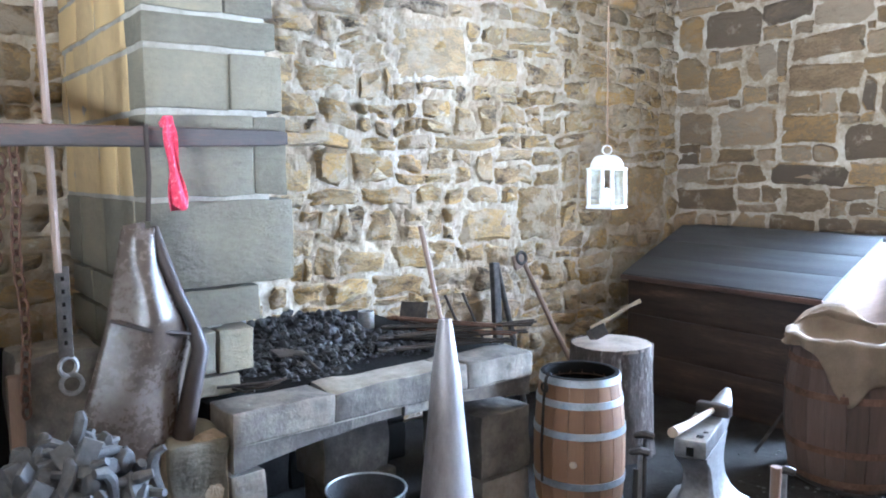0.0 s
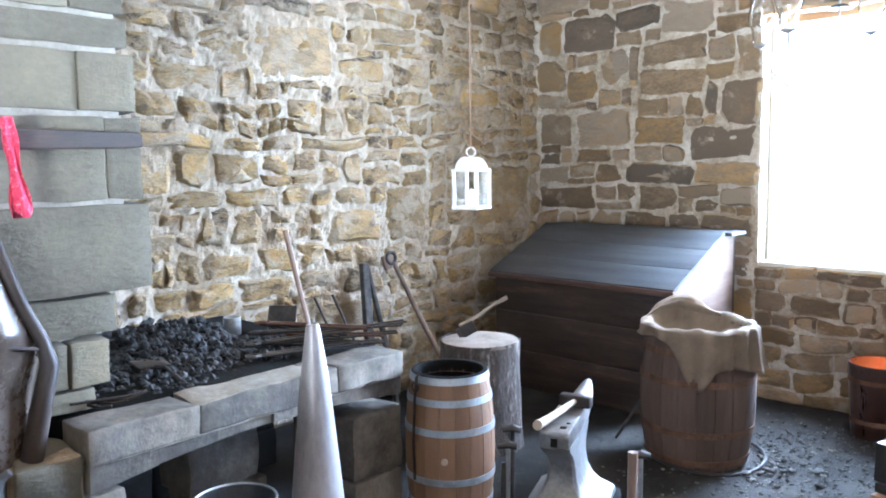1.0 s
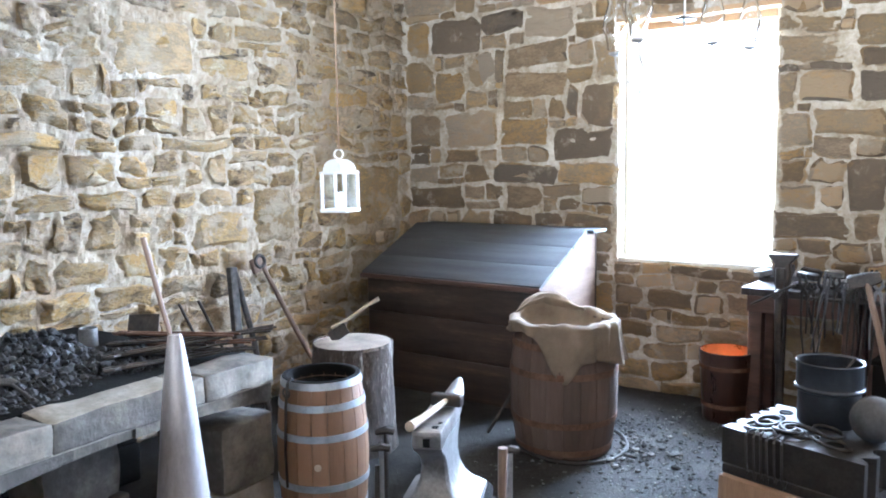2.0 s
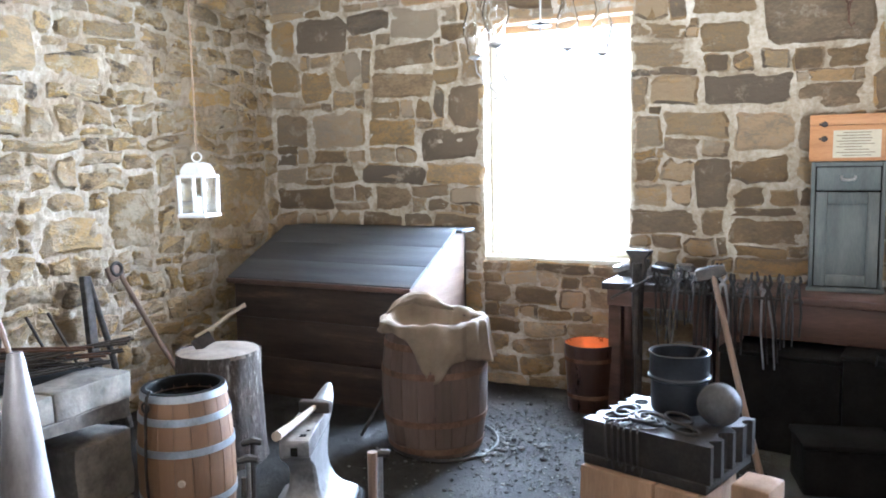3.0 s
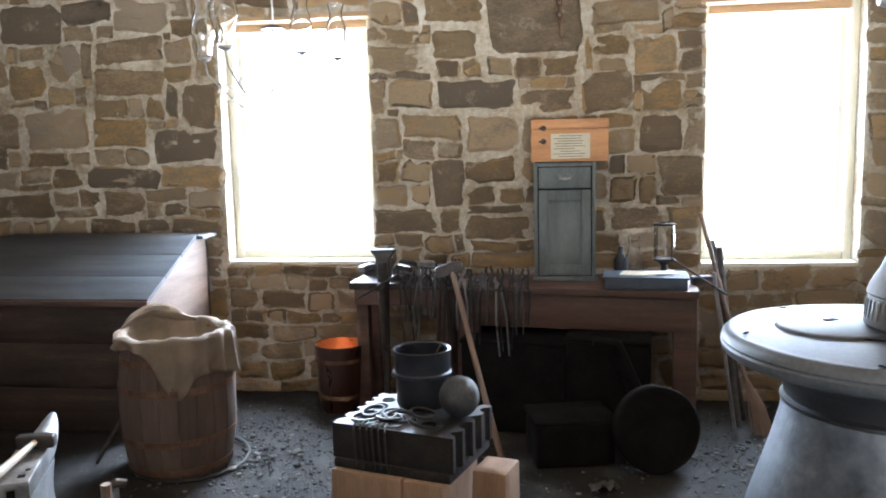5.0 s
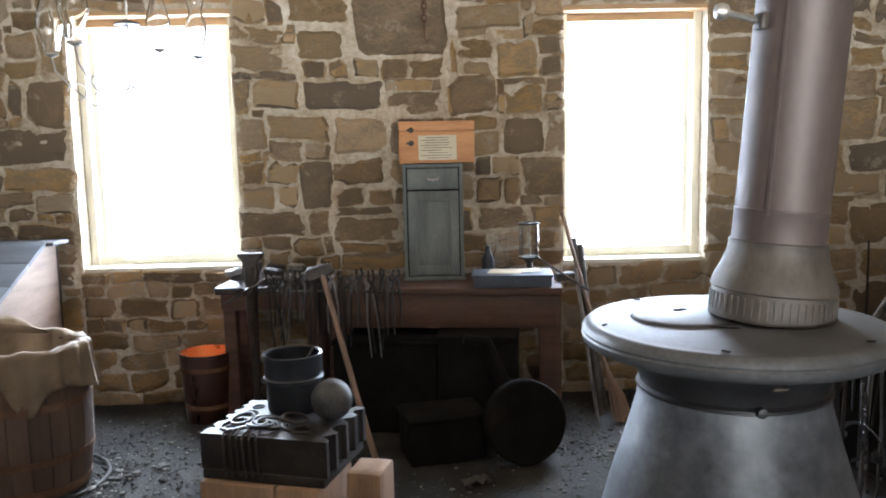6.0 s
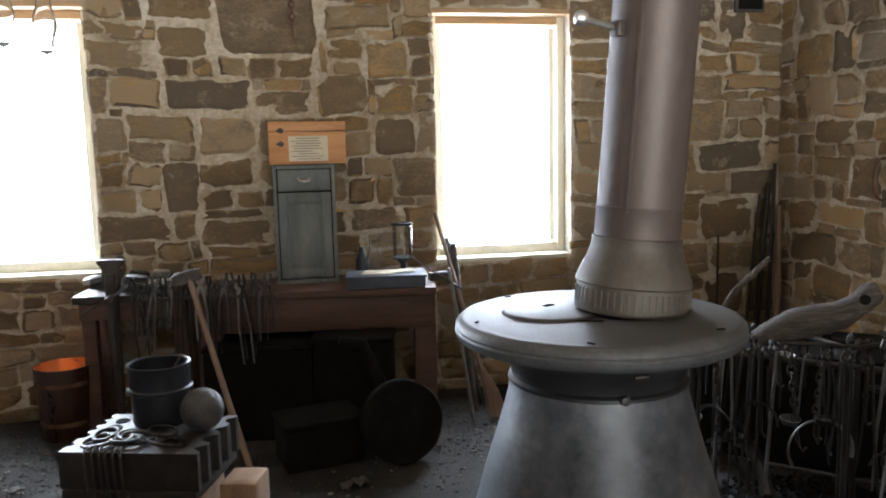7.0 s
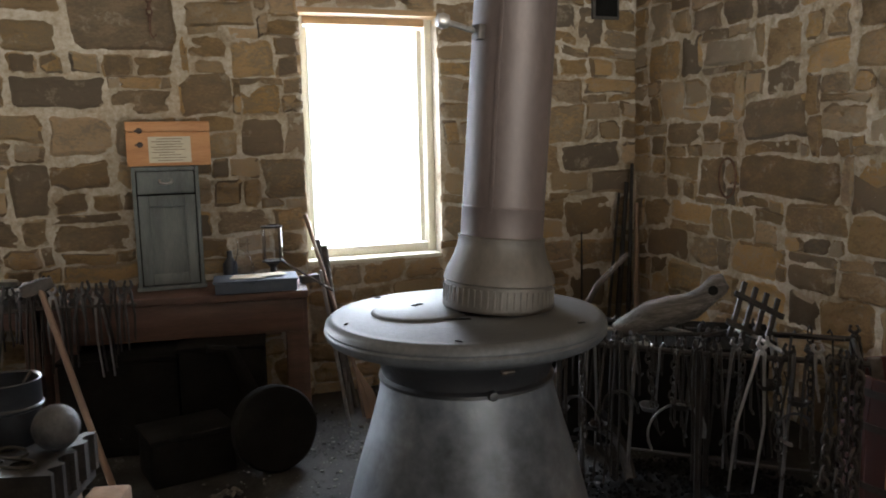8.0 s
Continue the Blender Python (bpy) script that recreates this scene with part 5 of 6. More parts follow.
bench_lantern()
bb = thing("ledger_box", at(0.33, 4.70, BZ, 0, 0, -5), "flat slate-blue box on the bench", "box")
part("tray", box((0.46, 0.24, 0.06), shift(0, 0, 0.031), 0.004), BLUE_BOX, bb)
part("lid", box((0.48, 0.26, 0.014), shift(0, 0, 0.069), 0.004), BLUE_BOX, bb)
pp = thing("paper_sheet", at(0.31, 4.69, BZ + 0.078, 0, 0, -14), "loose pale paper sheets on the blue box", "paper")
part("sheet", box((0.2, 0.14, 0.003), shift(-0.02, 0, 0.0025), 0, 0.003, 4), PAPER, pp)
part("sheet", box((0.17, 0.12, 0.002), at(0.1, 0.03, 0.007, 0, 0, 22), 0, 0.002, 4), PAPER, pp)

# leaning at the end of the bench
for k, (bx, by, tx, ty, tz, r, mat, lab, cat) in enumerate((
        (0.98, 4.62, 0.71, 5.14, 1.24, 0.013, OLD_HANDLE, "brown broom handle leaning beside the window", "broom"),
        (0.94, 4.86, 0.79, 5.17, 1.07, 0.018, GREY_WOOD, "grey wooden pole leaning on the wall", "pole"),
        (0.88, 4.74, 0.83, 5.15, 1.02, 0.02, GREY_WOOD, "grey wooden pole leaning on the wall", "pole"),
        (0.82, 4.52, 0.70, 4.62, 0.95, 0.011, BRIGHT_IRON, "bright iron bar leaning on the bench end", "bar"))):
    pl = thing(cat, shift(bx, by, 0), lab, cat, "poles at the bench end")
    part("shaft", tube([(0, 0, 0), ((tx - bx) / 2, (ty - by) / 2 + 0.01, tz / 2), (tx - bx, ty - by, tz)], r, 8), mat, pl)
    if k == 0:
        bm = bmesh.new()
        rb = random.Random(4)
        for _ in range(70):
            a = rb.uniform(0, 6.28)
            q = rb.uniform(0.01, 0.075)
            join(bm, tube([(-0.07, 0.13, 0.32), (q * math.cos(a) * 0.7 - 0.02, 0.05 + q * math.sin(a) * 0.4, 0.16), (q * math.cos(a) + 0.01, q * math.sin(a) * 0.4, 0.005)], 0.004, 4))
        part("bristles", bm, OLD_HANDLE, pl, "worn brown broom straw")
tongs("fire_tongs", at(0.70, 4.62, 0.87, 118, 20, 60), 0.3, "bright iron tongs lying over the bench end")
po = thing("plane_stock", at(0.66, 4.78, BZ, 0, 0, 12), "worn grey wooden block on the bench end", "block")
part("body", box((0.12, 0.06, 0.05), shift(0, 0, 0.026), 0.01, 0.003, 2), GREY_WOOD, po)


def chain(name, m, links, size, mat, label, sway=0.0, hook=True, thick=0.16):
    c = thing(name, m, label, "chain")
    z = 0
    for k in range(links):
        a = 90 * (k % 2)
        n = 14
        pts = [(0.32 * size * math.cos(2 * math.pi * i / n), 0, 0.5 * size * math.sin(2 * math.pi * i / n)) for i in range(n + 1)]
        bm = tube(pts, size * thick * 0.6, 5)
        bm.transform(at(sway * math.sin(k * 0.5), 0, -z, 0, 0, a + 20))
        part("link", bm, mat, c)
        z += size * 0.74
    if hook:
        part("hook", tube([(0, 0, -z + 0.2 * size), (0, 0, -z - size), (0.3 * size, 0, -z - 1.5 * size), (0.65 * size, 0, -z - 1.1 * size)], size * 0.12, 6), mat, c)
    return c


chain("wall_chain", at(-0.16, 5.12, TOP - 0.005), 22, 0.05, RUST, "short rusty chain with a hook hanging from the ceiling")

# ---- stove ----
STOVE = shift(0.50, 1.71, 0)


def stove():
    s = thing("potbelly_stove", STOVE, "big grey cast-iron potbelly stove with a wide round top", "stove")
    part("body", lathe([(0.19, 0.24), (0.24, 0.27), (0.3, 0.36), (0.33, 0.52), (0.328, 0.64), (0.3, 0.78), (0.268, 0.9), (0.23, 1.02), (0.208, 1.10), (0.203, 1.135)], 64), STOVE_IRON, s)
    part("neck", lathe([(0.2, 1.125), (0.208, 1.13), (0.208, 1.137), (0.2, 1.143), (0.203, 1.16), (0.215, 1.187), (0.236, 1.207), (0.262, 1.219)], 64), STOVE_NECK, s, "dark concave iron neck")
    part("rim", lathe([(0.245, 1.214), (0.285, 1.219), (0.312, 1.226), (0.322, 1.231), (0.329, 1.24), (0.331, 1.25), (0.3275, 1.2545), (0.3295, 1.259), (0.327, 1.268), (0.318, 1.2765), (0.308, 1.279), (0.3, 1.2775), (0.292, 1.2795), (0, 1.28)], 72), STOVE_TOP, s, "broad moulded round top plate")
    part("cover", lathe([(0, 0.006), (0.105, 0.006), (0.112, 0.004), (0.115, 0.0)], 40, shift(-0.1, 0.04, 1.28)), STOVE_TOP, s, "round cover plate with a lifter slot")
    part("lifter_slot", box((0.03, 0.014, 0.003), at(-0.09, 0.09, 1.286, 0, 0, 30), 0), SOOT_AND_SHADE, s)
    part("lid_joint", box((0.17, 0.006, 0.002), at(-0.1, -0.06, 1.2815, 0, 0, -20), 0), SOOT_AND_SHADE, s)
    for k in range(4):
        part("rim_mark", box((0.016, 0.006, 0.002), at(0.29 * math.cos(2.1 + k * 1.1), 0.29 * math.sin(2.1 + k * 1.1), 1.2805, 0, 0, 60 * k), 0), SOOT_AND_SHADE, s)
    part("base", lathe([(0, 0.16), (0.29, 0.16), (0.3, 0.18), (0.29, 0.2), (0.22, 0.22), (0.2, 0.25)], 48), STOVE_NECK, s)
    for k in range(4):
        part("leg", tube([(0.2 * math.cos(0.8 + k * 1.57), 0.2 * math.sin(0.8 + k * 1.57), 0.18), (0.27 * math.cos(0.8 + k * 1.57), 0.27 * math.sin(0.8 + k * 1.57), 0.1), (0.3 * math.cos(0.8 + k * 1.57), 0.3 * math.sin(0.8 + k * 1.57), 0.0)], [0.035, 0.025, 0.03], 8), STOVE_NECK, s)
    part("bolt", lathe([(0, 0.012), (0.01, 0.01), (0.012, 0)], 10, at(-0.02, -0.206, 1.137, 90, 0, 0)), STOVE_NECK, s)
    part("catch", box((0.03, 0.01, 0.008), at(-0.03, -0.308, 1.217, 20, 0, 0), 0.002), IRON, s)
    # the pipe stands back of the middle and leans a little
    lean = at(0.092, 0.02, 1.28, 0, 4.5, 0)
    col = part("collar", lathe([(0.0, 0.0), (0.132, 0.0), (0.134, 0.004), (0.13, 0.062), (0.135, 0.066), (0.1335, 0.073), (0.131, 0.082), (0.1235, 0.1), (0.113, 0.122), (0.106, 0.145), (0.103, 0.162), (0.1045, 0.165), (0.1045, 0.17), (0.1, 0.173), (0, 0.173)], 56, lean), PIPE_BASE, s, "rusty flared pipe collar")
    for k in range(52):
        part("flute", box((0.0035, 0.006, 0.04), lean @ at(0.1325 * math.cos(k * 0.1208), 0.1325 * math.sin(k * 0.1208), 0.034, 0, 0, math.degrees(k * 0.1208)), 0.001), PIPE_BASE, col)
    part("flue_pipe", lathe([(0.099, 0.165), (0.0985, 0.235), (0.1, 0.237), (0.1, 0.241), (0.098, 0.243), (0.097, 0.9), (0.099, 0.905), (0.099, 0.915), (0.097, 0.92), (0.095, 1.95)], 48, lean), PIPE, s, "brown sheet-metal stove pipe")
    part("pipe_seam", box((0.006, 0.012, 1.5), lean @ at(-0.065, -0.072, 0.98, 0, 0, 42), 0.002), PIPE, s)
    dm = part("damper_rod", tube([lean @ Vector((-0.09, -0.02, 0.635)), lean @ Vector((-0.185, -0.05, 0.645))], 0.007, 8), BRIGHT_IRON, s)
    part("damper_knob", lathe([(0, -0.018), (0.014, -0.012), (0.018, 0), (0.014, 0.012), (0, 0.018)], 16, lean @ at(-0.195, -0.053, 0.646, 0, 90, 0)), BRIGHT_IRON, dm)
    part("damper_clip", box((0.02, 0.03, 0.035), lean @ at(-0.1, -0.03, 0.635, 0, 0, 15), 0.004), IRON, dm)
    return s


stove()


def hanging_lamp():
    hx0, hy0 = -1.235, 2.956
    h = thing("hanging_oil_lamp", shift(hx0, hy0, 0), "hanging iron lamp with curved arms and clear glass chimneys", "lamp")
    part("stem", tube([(0, 0, TOP + 0.004), (0, 0, 1.93)], 0.004, 8), BRIGHT_IRON, h)
    part("canopy", lathe([(0, 2.155), (0.02, 2.153), (0.045, 2.143), (0.046, 2.139), (0, 2.139)], 28), BLACK_IRON, h)
    for x, y, z in ((-0.227, -0.112, 2.020), (0.009, -0.471, 2.008), (0.032, 0.242, 2.073), (0.123, 0.442, 2.068)):
        pts = [(0, 0, 1.93), (0.2 * x, 0.2 * y, 1.87), (0.5 * x, 0.5 * y, 1.85), (0.8 * x, 0.8 * y, z - 0.1), (0.97 * x, 0.97 * y, z - 0.05), (x, y, z)]
        ar = part("arm", tube(pts, 0.003, 6), BRIGHT_IRON, h)
        part("scroll", ring(0.03, 0.003, at(0.72 * x, 0.72 * y, 1.9, 90, 0, math.degrees(math.atan2(y, x))), 20, 0.75), BRIGHT_IRON, ar)
        part("burner", lathe([(0, -0.004), (0.008, -0.003), (0.014, 0), (0.024, 0.004), (0.022, 0.012), (0, 0.014)], 18, shift(x, y, z)), BRIGHT_IRON, ar)
        c = part("chimney", lathe([(0.028, 0), (0.03, 0.03), (0.046, 0.08), (0.043, 0.11), (0.026, 0.17), (0.036, 0.21), (0.033, 0.21), (0.023, 0.17), (0.040, 0.11), (0.043, 0.08), (0.027, 0.03), (0.025, 0)], 24, shift(x, y, z + 0.022)), GLASS, ar, "clear glass chimney")
        c.visible_shadow = False
    return h


hanging_lamp()


def tin_lantern():
    l = thing("tin_lantern", at(-2.47, 2.39, 1.43, 0, 0, 12), "white tin candle lantern hanging on a brown cord", "lantern")
    w, h = 0.053, 0.142
    part("base", box((2 * w + 0.016, 2 * w + 0.016, 0.014), shift(0, 0, 0.007), 0.003), TIN, l)
    part("eave", box((2 * w + 0.016, 2 * w + 0.016, 0.01), shift(0, 0, h + 0.019), 0.003), TIN, l)
    for sx in (-1, 1):
        for sy in (-1, 1):
            part("post", box((0.012, 0.012, h), shift(sx * w, sy * w, 0.014 + h / 2), 0.002), TIN, l)
    for k in range(4):
        p0 = part("pane", box((2 * w - 0.014, 0.002, h - 0.004), at(0, 0, 0, 0, 0, 90 * k) @ shift(0, w, 0.014 + h / 2), 0), GLASS, l, "clear glass pane")
        p0.visible_shadow = False
    bm = bmesh.new()
    rows = []
    for j in range(11):
        q = math.pi * j / 10
        rows.append([bm.verts.new((-0.046 * math.cos(q), y, h + 0.024 + 0.05 * math.sin(q))) for y in (-w, w)])
    for a, b in zip(rows, rows[1:]):
        bm.faces.new((a[0], a[1], b[1], b[0]))
    bm.faces.new([r[0] for r in rows])
    bm.faces.new([r[1] for r in rows][::-1])
    part("arched_roof", bm, TIN, l)
    part("ring", ring(0.018, 0.003, at(0, 0, h + 0.095, 90, 0, 30)), TIN, l)
    part("candle", lathe([(0, 0.014), (0.014, 0.014), (0.014, 0.08), (0.003, 0.082), (0, 0.09)], 14), TIN, l, "white candle")
    part("cord", tube([(0, 0, h + 0.11), (0, 0, TOP - 1.43 + 0.004)], 0.003, 6), ROPE, l, "thin brown cord")
    return l


tin_lantern()

# ---- by the chimney ----
br = thing("wooden_rail", at(-2.965, 0.0, 1.715), "long dark wooden rail fixed across the chimney front", "rail")
part("hook_arm", tube([(-0.02, 0.3, 0.0), (-0.16, 0.31, 0.01), (-0.34, 0.27, 0.01)], 0.01), IRON, br)
part("pole", loft([(0, -0.022, 0.022, -0.034, 0.034), (0.5, -0.022, 0.022, -0.034, 0.034), (1.9, -0.022, 0.022, -0.034, 0.034), (2.32, -0.02, 0.02, -0.028, 0.028), (2.36, -0.018, 0.018, -0.022, 0.022)], shift(0, -1.15, 0) @ at(0, 0, 0, -90, 0, 0)), RAIL, br)


def apron():
    a = thing("leather_apron", at(-2.90, 0.63, 0), "shiny brown leather apron hanging by straps from the rail", "apron")
    rows, cols = 34, 18
    # along the drop: height, south edge, north edge
    keys = ((1.42, -0.03, 0.085), (1.30, -0.055, 0.10), (1.15, -0.085, 0.165), (1.02, -0.12, 0.185), (0.85, -0.17, 0.15), (0.65, -0.21, 0.11), (0.45, -0.22, 0.08))
    bm = bmesh.new()
    grid = []
    for j in range(rows):
        z = 1.42 - 0.97 * j / (rows - 1)
        for k0, k1 in zip(keys, keys[1:]):
            if k0[0] >= z >= k1[0] - 1e-6:
                f = (k0[0] - z) / (k0[0] - k1[0])
                lo, hi = k0[1] + f * (k1[1] - k0[1]), k0[2] + f * (k1[2] - k0[2])
        row = []
        for i in range(cols):
            u = i / (cols - 1)
            curl = 0.05 * math.sin(u * 3.14) + 0.045 * math.exp(-((u - 0.5) ** 2) / 0.04) * math.exp(-((z - 1.18) ** 2) / 0.02) + 0.018 * noise.noise(Vector((u * 3, z * 5, 2))) - 0.1 * max(0, u - 0.75)
            curl += 0.012 * (z < 1.13) * math.exp(-(1.13 - z) / 0.1)
            row.append(bm.verts.new((curl, lo + (hi - lo) * u, z)))
        grid.append(row)
    for p0, p1 in zip(grid, grid[1:]):
        for i in range(cols - 1):
            bm.faces.new((p0[i], p0[i + 1], p1[i + 1], p1[i]))
    body = part("body", bm, LEATHER, a)
    sol = body.modifiers.new("thickness", "SOLIDIFY")
    sol.thickness = 0.005
    part("edge_roll", tube([(0.0, 0.075, 1.42), (0.03, 0.09, 1.32), (0.03, 0.13, 1.2), (0.02, 0.185, 1.08), (0.03, 0.2, 1.0), (0.02, 0.165, 0.85), (0.02, 0.13, 0.7), (0.02, 0.07, 0.52)], [0.012, 0.02, 0.02, 0.022, 0.03, 0.034, 0.036, 0.03], 10), DARK_LEATHER, a, "dark rolled leather edge")
    part("pocket_welt", tube([(0.05, -0.09, 1.135), (0.085, 0.02, 1.095), (0.05, 0.16, 1.06)], [0.006, 0.008, 0.006], 6), DARK_LEATHER, a, "stitched pocket welt")
    part("strap", tube([(0.02, 0.05, 1.44), (0.0, 0.065, 1.58), (-0.03, 0.07, 1.75), (-0.07, 0.07, 1.752)], 0.009, 8, 0.4), DARK_LEATHER, a, "dark neck strap")
    part("bib_flap", box((0.01, 0.07, 0.13), at(0.01, 0.015, 1.37, 8, 0, 0), 0.003), LEATHER, a)
    return a


apron()
bd = thing("red_bandana", at(-2.925, 0.765, 1.74), "bright red cotton bandana knotted over the rail", "bandana")
bm = bmesh.new()
grid = []
for j in range(20):
    f = j / 19
    wdt = 0.012 + 0.017 * f + 0.007 * math.sin(f * 9)
    grid.append([bm.verts.new((0.014 + 0.02 * math.sin(6.28 * i / 16 * 3 + f * 4) * (0.3 + 0.5 * f) + 0.01, wdt * math.cos(6.28 * i / 16) + 0.025 * f, 0.03 - 0.29 * f + 0.012 * math.sin(i * 1.3) * f)) for i in range(16)])
for i in range(16):
    for v_row in grid:
        v_row[i].co.x += 0.012 * math.sin(6.28 * i / 16)
for p0, p1 in zip(grid, grid[1:]):
    for i in range(16):
        bm.faces.new((p0[i], p0[(i + 1) % 16], p1[(i + 1) % 16], p1[i]))
bm.faces.new(grid[0])
bm.faces.new(grid[-1][::-1])
part("cloth", bm, RED_CLOTH, bd)
part("knot", loft([(-0.015, -0.015, 0.024, -0.016, 0.016), (0.0, -0.018, 0.026, -0.02, 0.02), (0.022, -0.008, 0.016, -0.008, 0.018)], shift(0.0, 0.0, 0.02)), RED_CLOTH, bd)

tr = thing("trammel_rod", at(-3.02, 0.43, -0.02), "hanging trammel of a long rod and a pierced iron bar", "trammel")
part("rod", tube([(0.03, -0.03, TOP + 0.024), (0.01, -0.01, 2.0), (0, 0.0, 1.3)], 0.013, 8), OLD_HANDLE, tr)
part("bar", box((0.012, 0.045, 0.3), shift(0.0, 0.01, 1.17), 0.003), GREY_WOOD, tr)
for k in range(6):
    # peg holes drawn by colour, dark as their shaded insides
    part("peg_hole", box((0.002, 0.01, 0.014), shift(0.0075, 0.01, 1.28 - 0.042 * k), 0), SOOT_AND_SHADE, tr)
part("ring", ring(0.03, 0.008, at(0, 0.014, 0.99, 0, 90, 20)), BRIGHT_IRON, tr)
part("link", ring(0.032, 0.008, at(0, 0.022, 0.93, 90, 0, 80), 20, 1.0), BRIGHT_IRON, tr)
chain("hoist_chain", at(-3.23, 0.35, 1.72, 0, 0, 20), 24, 0.055, RUST, "rusty hoist chain hanging beside the chimney", 0.015, False)
chain("hoist_chain", at(-3.25, 0.3, 1.72, 0, 0, 50), 11, 0.055, RUST, "rusty hoist chain looped beside the chimney", 0.02, False)
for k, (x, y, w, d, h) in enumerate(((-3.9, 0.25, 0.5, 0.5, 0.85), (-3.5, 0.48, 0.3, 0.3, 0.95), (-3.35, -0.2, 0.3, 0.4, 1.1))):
    sb = thing("stone_block", shift(x, y, 0), "dark squared stone block beside the chimney", "block", "blocks beside the chimney")
    part("block", box((w, d, h), shift(0, 0, h / 2), 0.02, 0.02, 4, k), HEARTHSTONE if k == 1 else SOOT_AND_SHADE, sb)
post = thing("timber_post", at(-3.3, 0.32, 0), "pale upright timber beside the chimney", "post")
part("shaft", box((0.05, 0.05, 0.9), shift(0, 0, 0.45), 0.006), OLD_HANDLE, post)

# forging stubs heaped on a keg
hk = staved("shoe_keg", at(-2.33, 0.28, 0), 0.74, 0.19, 0.22, OLD_OAK, RUST, (0.04, 0.2, 0.52, 0.69), "old keg standing under a heap of forging stubs", 16)
rs = random.Random(31)


def stub_mesh(k):
    """A short forged bottom tool: a square shank under a chisel, round or bent head."""
    if k == 0:
        return loft([(-0.06, -0.011, 0.011, -0.011, 0.011), (-0.005, -0.014, 0.014, -0.014, 0.014), (0.0, -0.026, 0.026, -0.024, 0.024), (0.03, -0.026, 0.026, -0.02, 0.02), (0.062, -0.024, 0.024, -0.005, 0.005)])
    if k == 1:
        return tube([(0, 0, -0.06), (0, 0, 0.0), (0.004, 0, 0.03), (0.022, 0, 0.055), (0.05, 0, 0.062)], [0.013, 0.016, 0.018, 0.017, 0.012], 8, 0.8)
    if k == 2:
        return lathe([(0, -0.07), (0.013, -0.07), (0.014, 0.0), (0.03, 0.004), (0.032, 0.02), (0.026, 0.03), (0.014, 0.034), (0, 0.036)], 14)
    pts = [(0.036 * math.cos(math.radians(-60 + 30 * i)), 0.042 * math.sin(math.radians(-60 + 30 * i)), 0) for i in range(11)]
    return tube(pts, 0.011, 6, 0.6)


NAMES = (("chisel_stub", "stubby forged hardy chisel on the heap", "hardy tool"), ("bent_stub", "short bent iron forming tool on the heap", "hardy tool"),
         ("button_stub", "short round-headed iron stub on the heap", "hardy tool"), ("horseshoe", "small worn iron horseshoe on the heap", "horseshoe"))
firsts = []
for k, (nm, lab, cat) in enumerate(NAMES):
    first = thing(nm, at(-2.38 + 0.03 * k, 0.28, 0.84, 35 * k, 20, 50 * k), lab, cat, "heap of forging stubs")
    part("body", stub_mesh(k), SHOE_IRON, first)
    firsts.append(first)
for k in range(105):
    a, r = rs.uniform(0, 6.28), 0.225 * math.sqrt(rs.random())
    upright = rs.random() < 0.5
    copy_thing(firsts[(0, 1, 2, 1, 0, 3)[k % 6]], at(-2.36 + r * math.cos(a), 0.30 + r * math.sin(a), 0.755 + 0.13 * (1 - (r / 0.225) ** 2) + rs.uniform(-0.02, 0.035),
                                                     rs.uniform(-35, 35) if upright else rs.uniform(60, 120), rs.uniform(-35, 35), rs.uniform(0, 360)))
sb = thing("steel_bucket", at(-2.765, 1.404, 0), "grey steel bucket in front of the ash arch", "bucket")
part("wall", lathe([(0, 0.003), (0.105, 0.003), (0.107, 0), (0.15, 0.39), (0.156, 0.396), (0.152, 0.4), (0.146, 0.394), (0.103, 0.012), (0, 0.012)], 40), STOVE_TOP, sb)
part("rim", ring(0.152, 0.005, shift(0, 0, 0.397), 40), HOOP, sb)

# ---- east side: rack of ironwork ----
RK = at(1.46, 3.1, -0.038, 0, 0, -42.8)


def tool_rack():
    r = thing("iron_tool_rack", RK, "long iron rack frame hung full of smith's ironwork", "rack")
    for y in (0.0, 0.42):
        part("rail", tube([(0, y, 0.83), (0.6, y, 0.82), (1.25, y, 0.83)], 0.013), BLACK_IRON, r)
    for x in (0.02, 0.62, 1.22):
        part("cross_bar", tube([(x, 0, 0.83), (x, 0.42, 0.83)], 0.011), BLACK_IRON, r)
        for y in (0.0, 0.42):
            part("leg", tube([(x, y, 0.038), (x, y, 0.83)], 0.014), BLACK_IRON, r)
    part("low_rail", tube([(0, 0.42, 0.2), (1.25, 0.42, 0.2)], 0.01), BLACK_IRON, r)
    return r


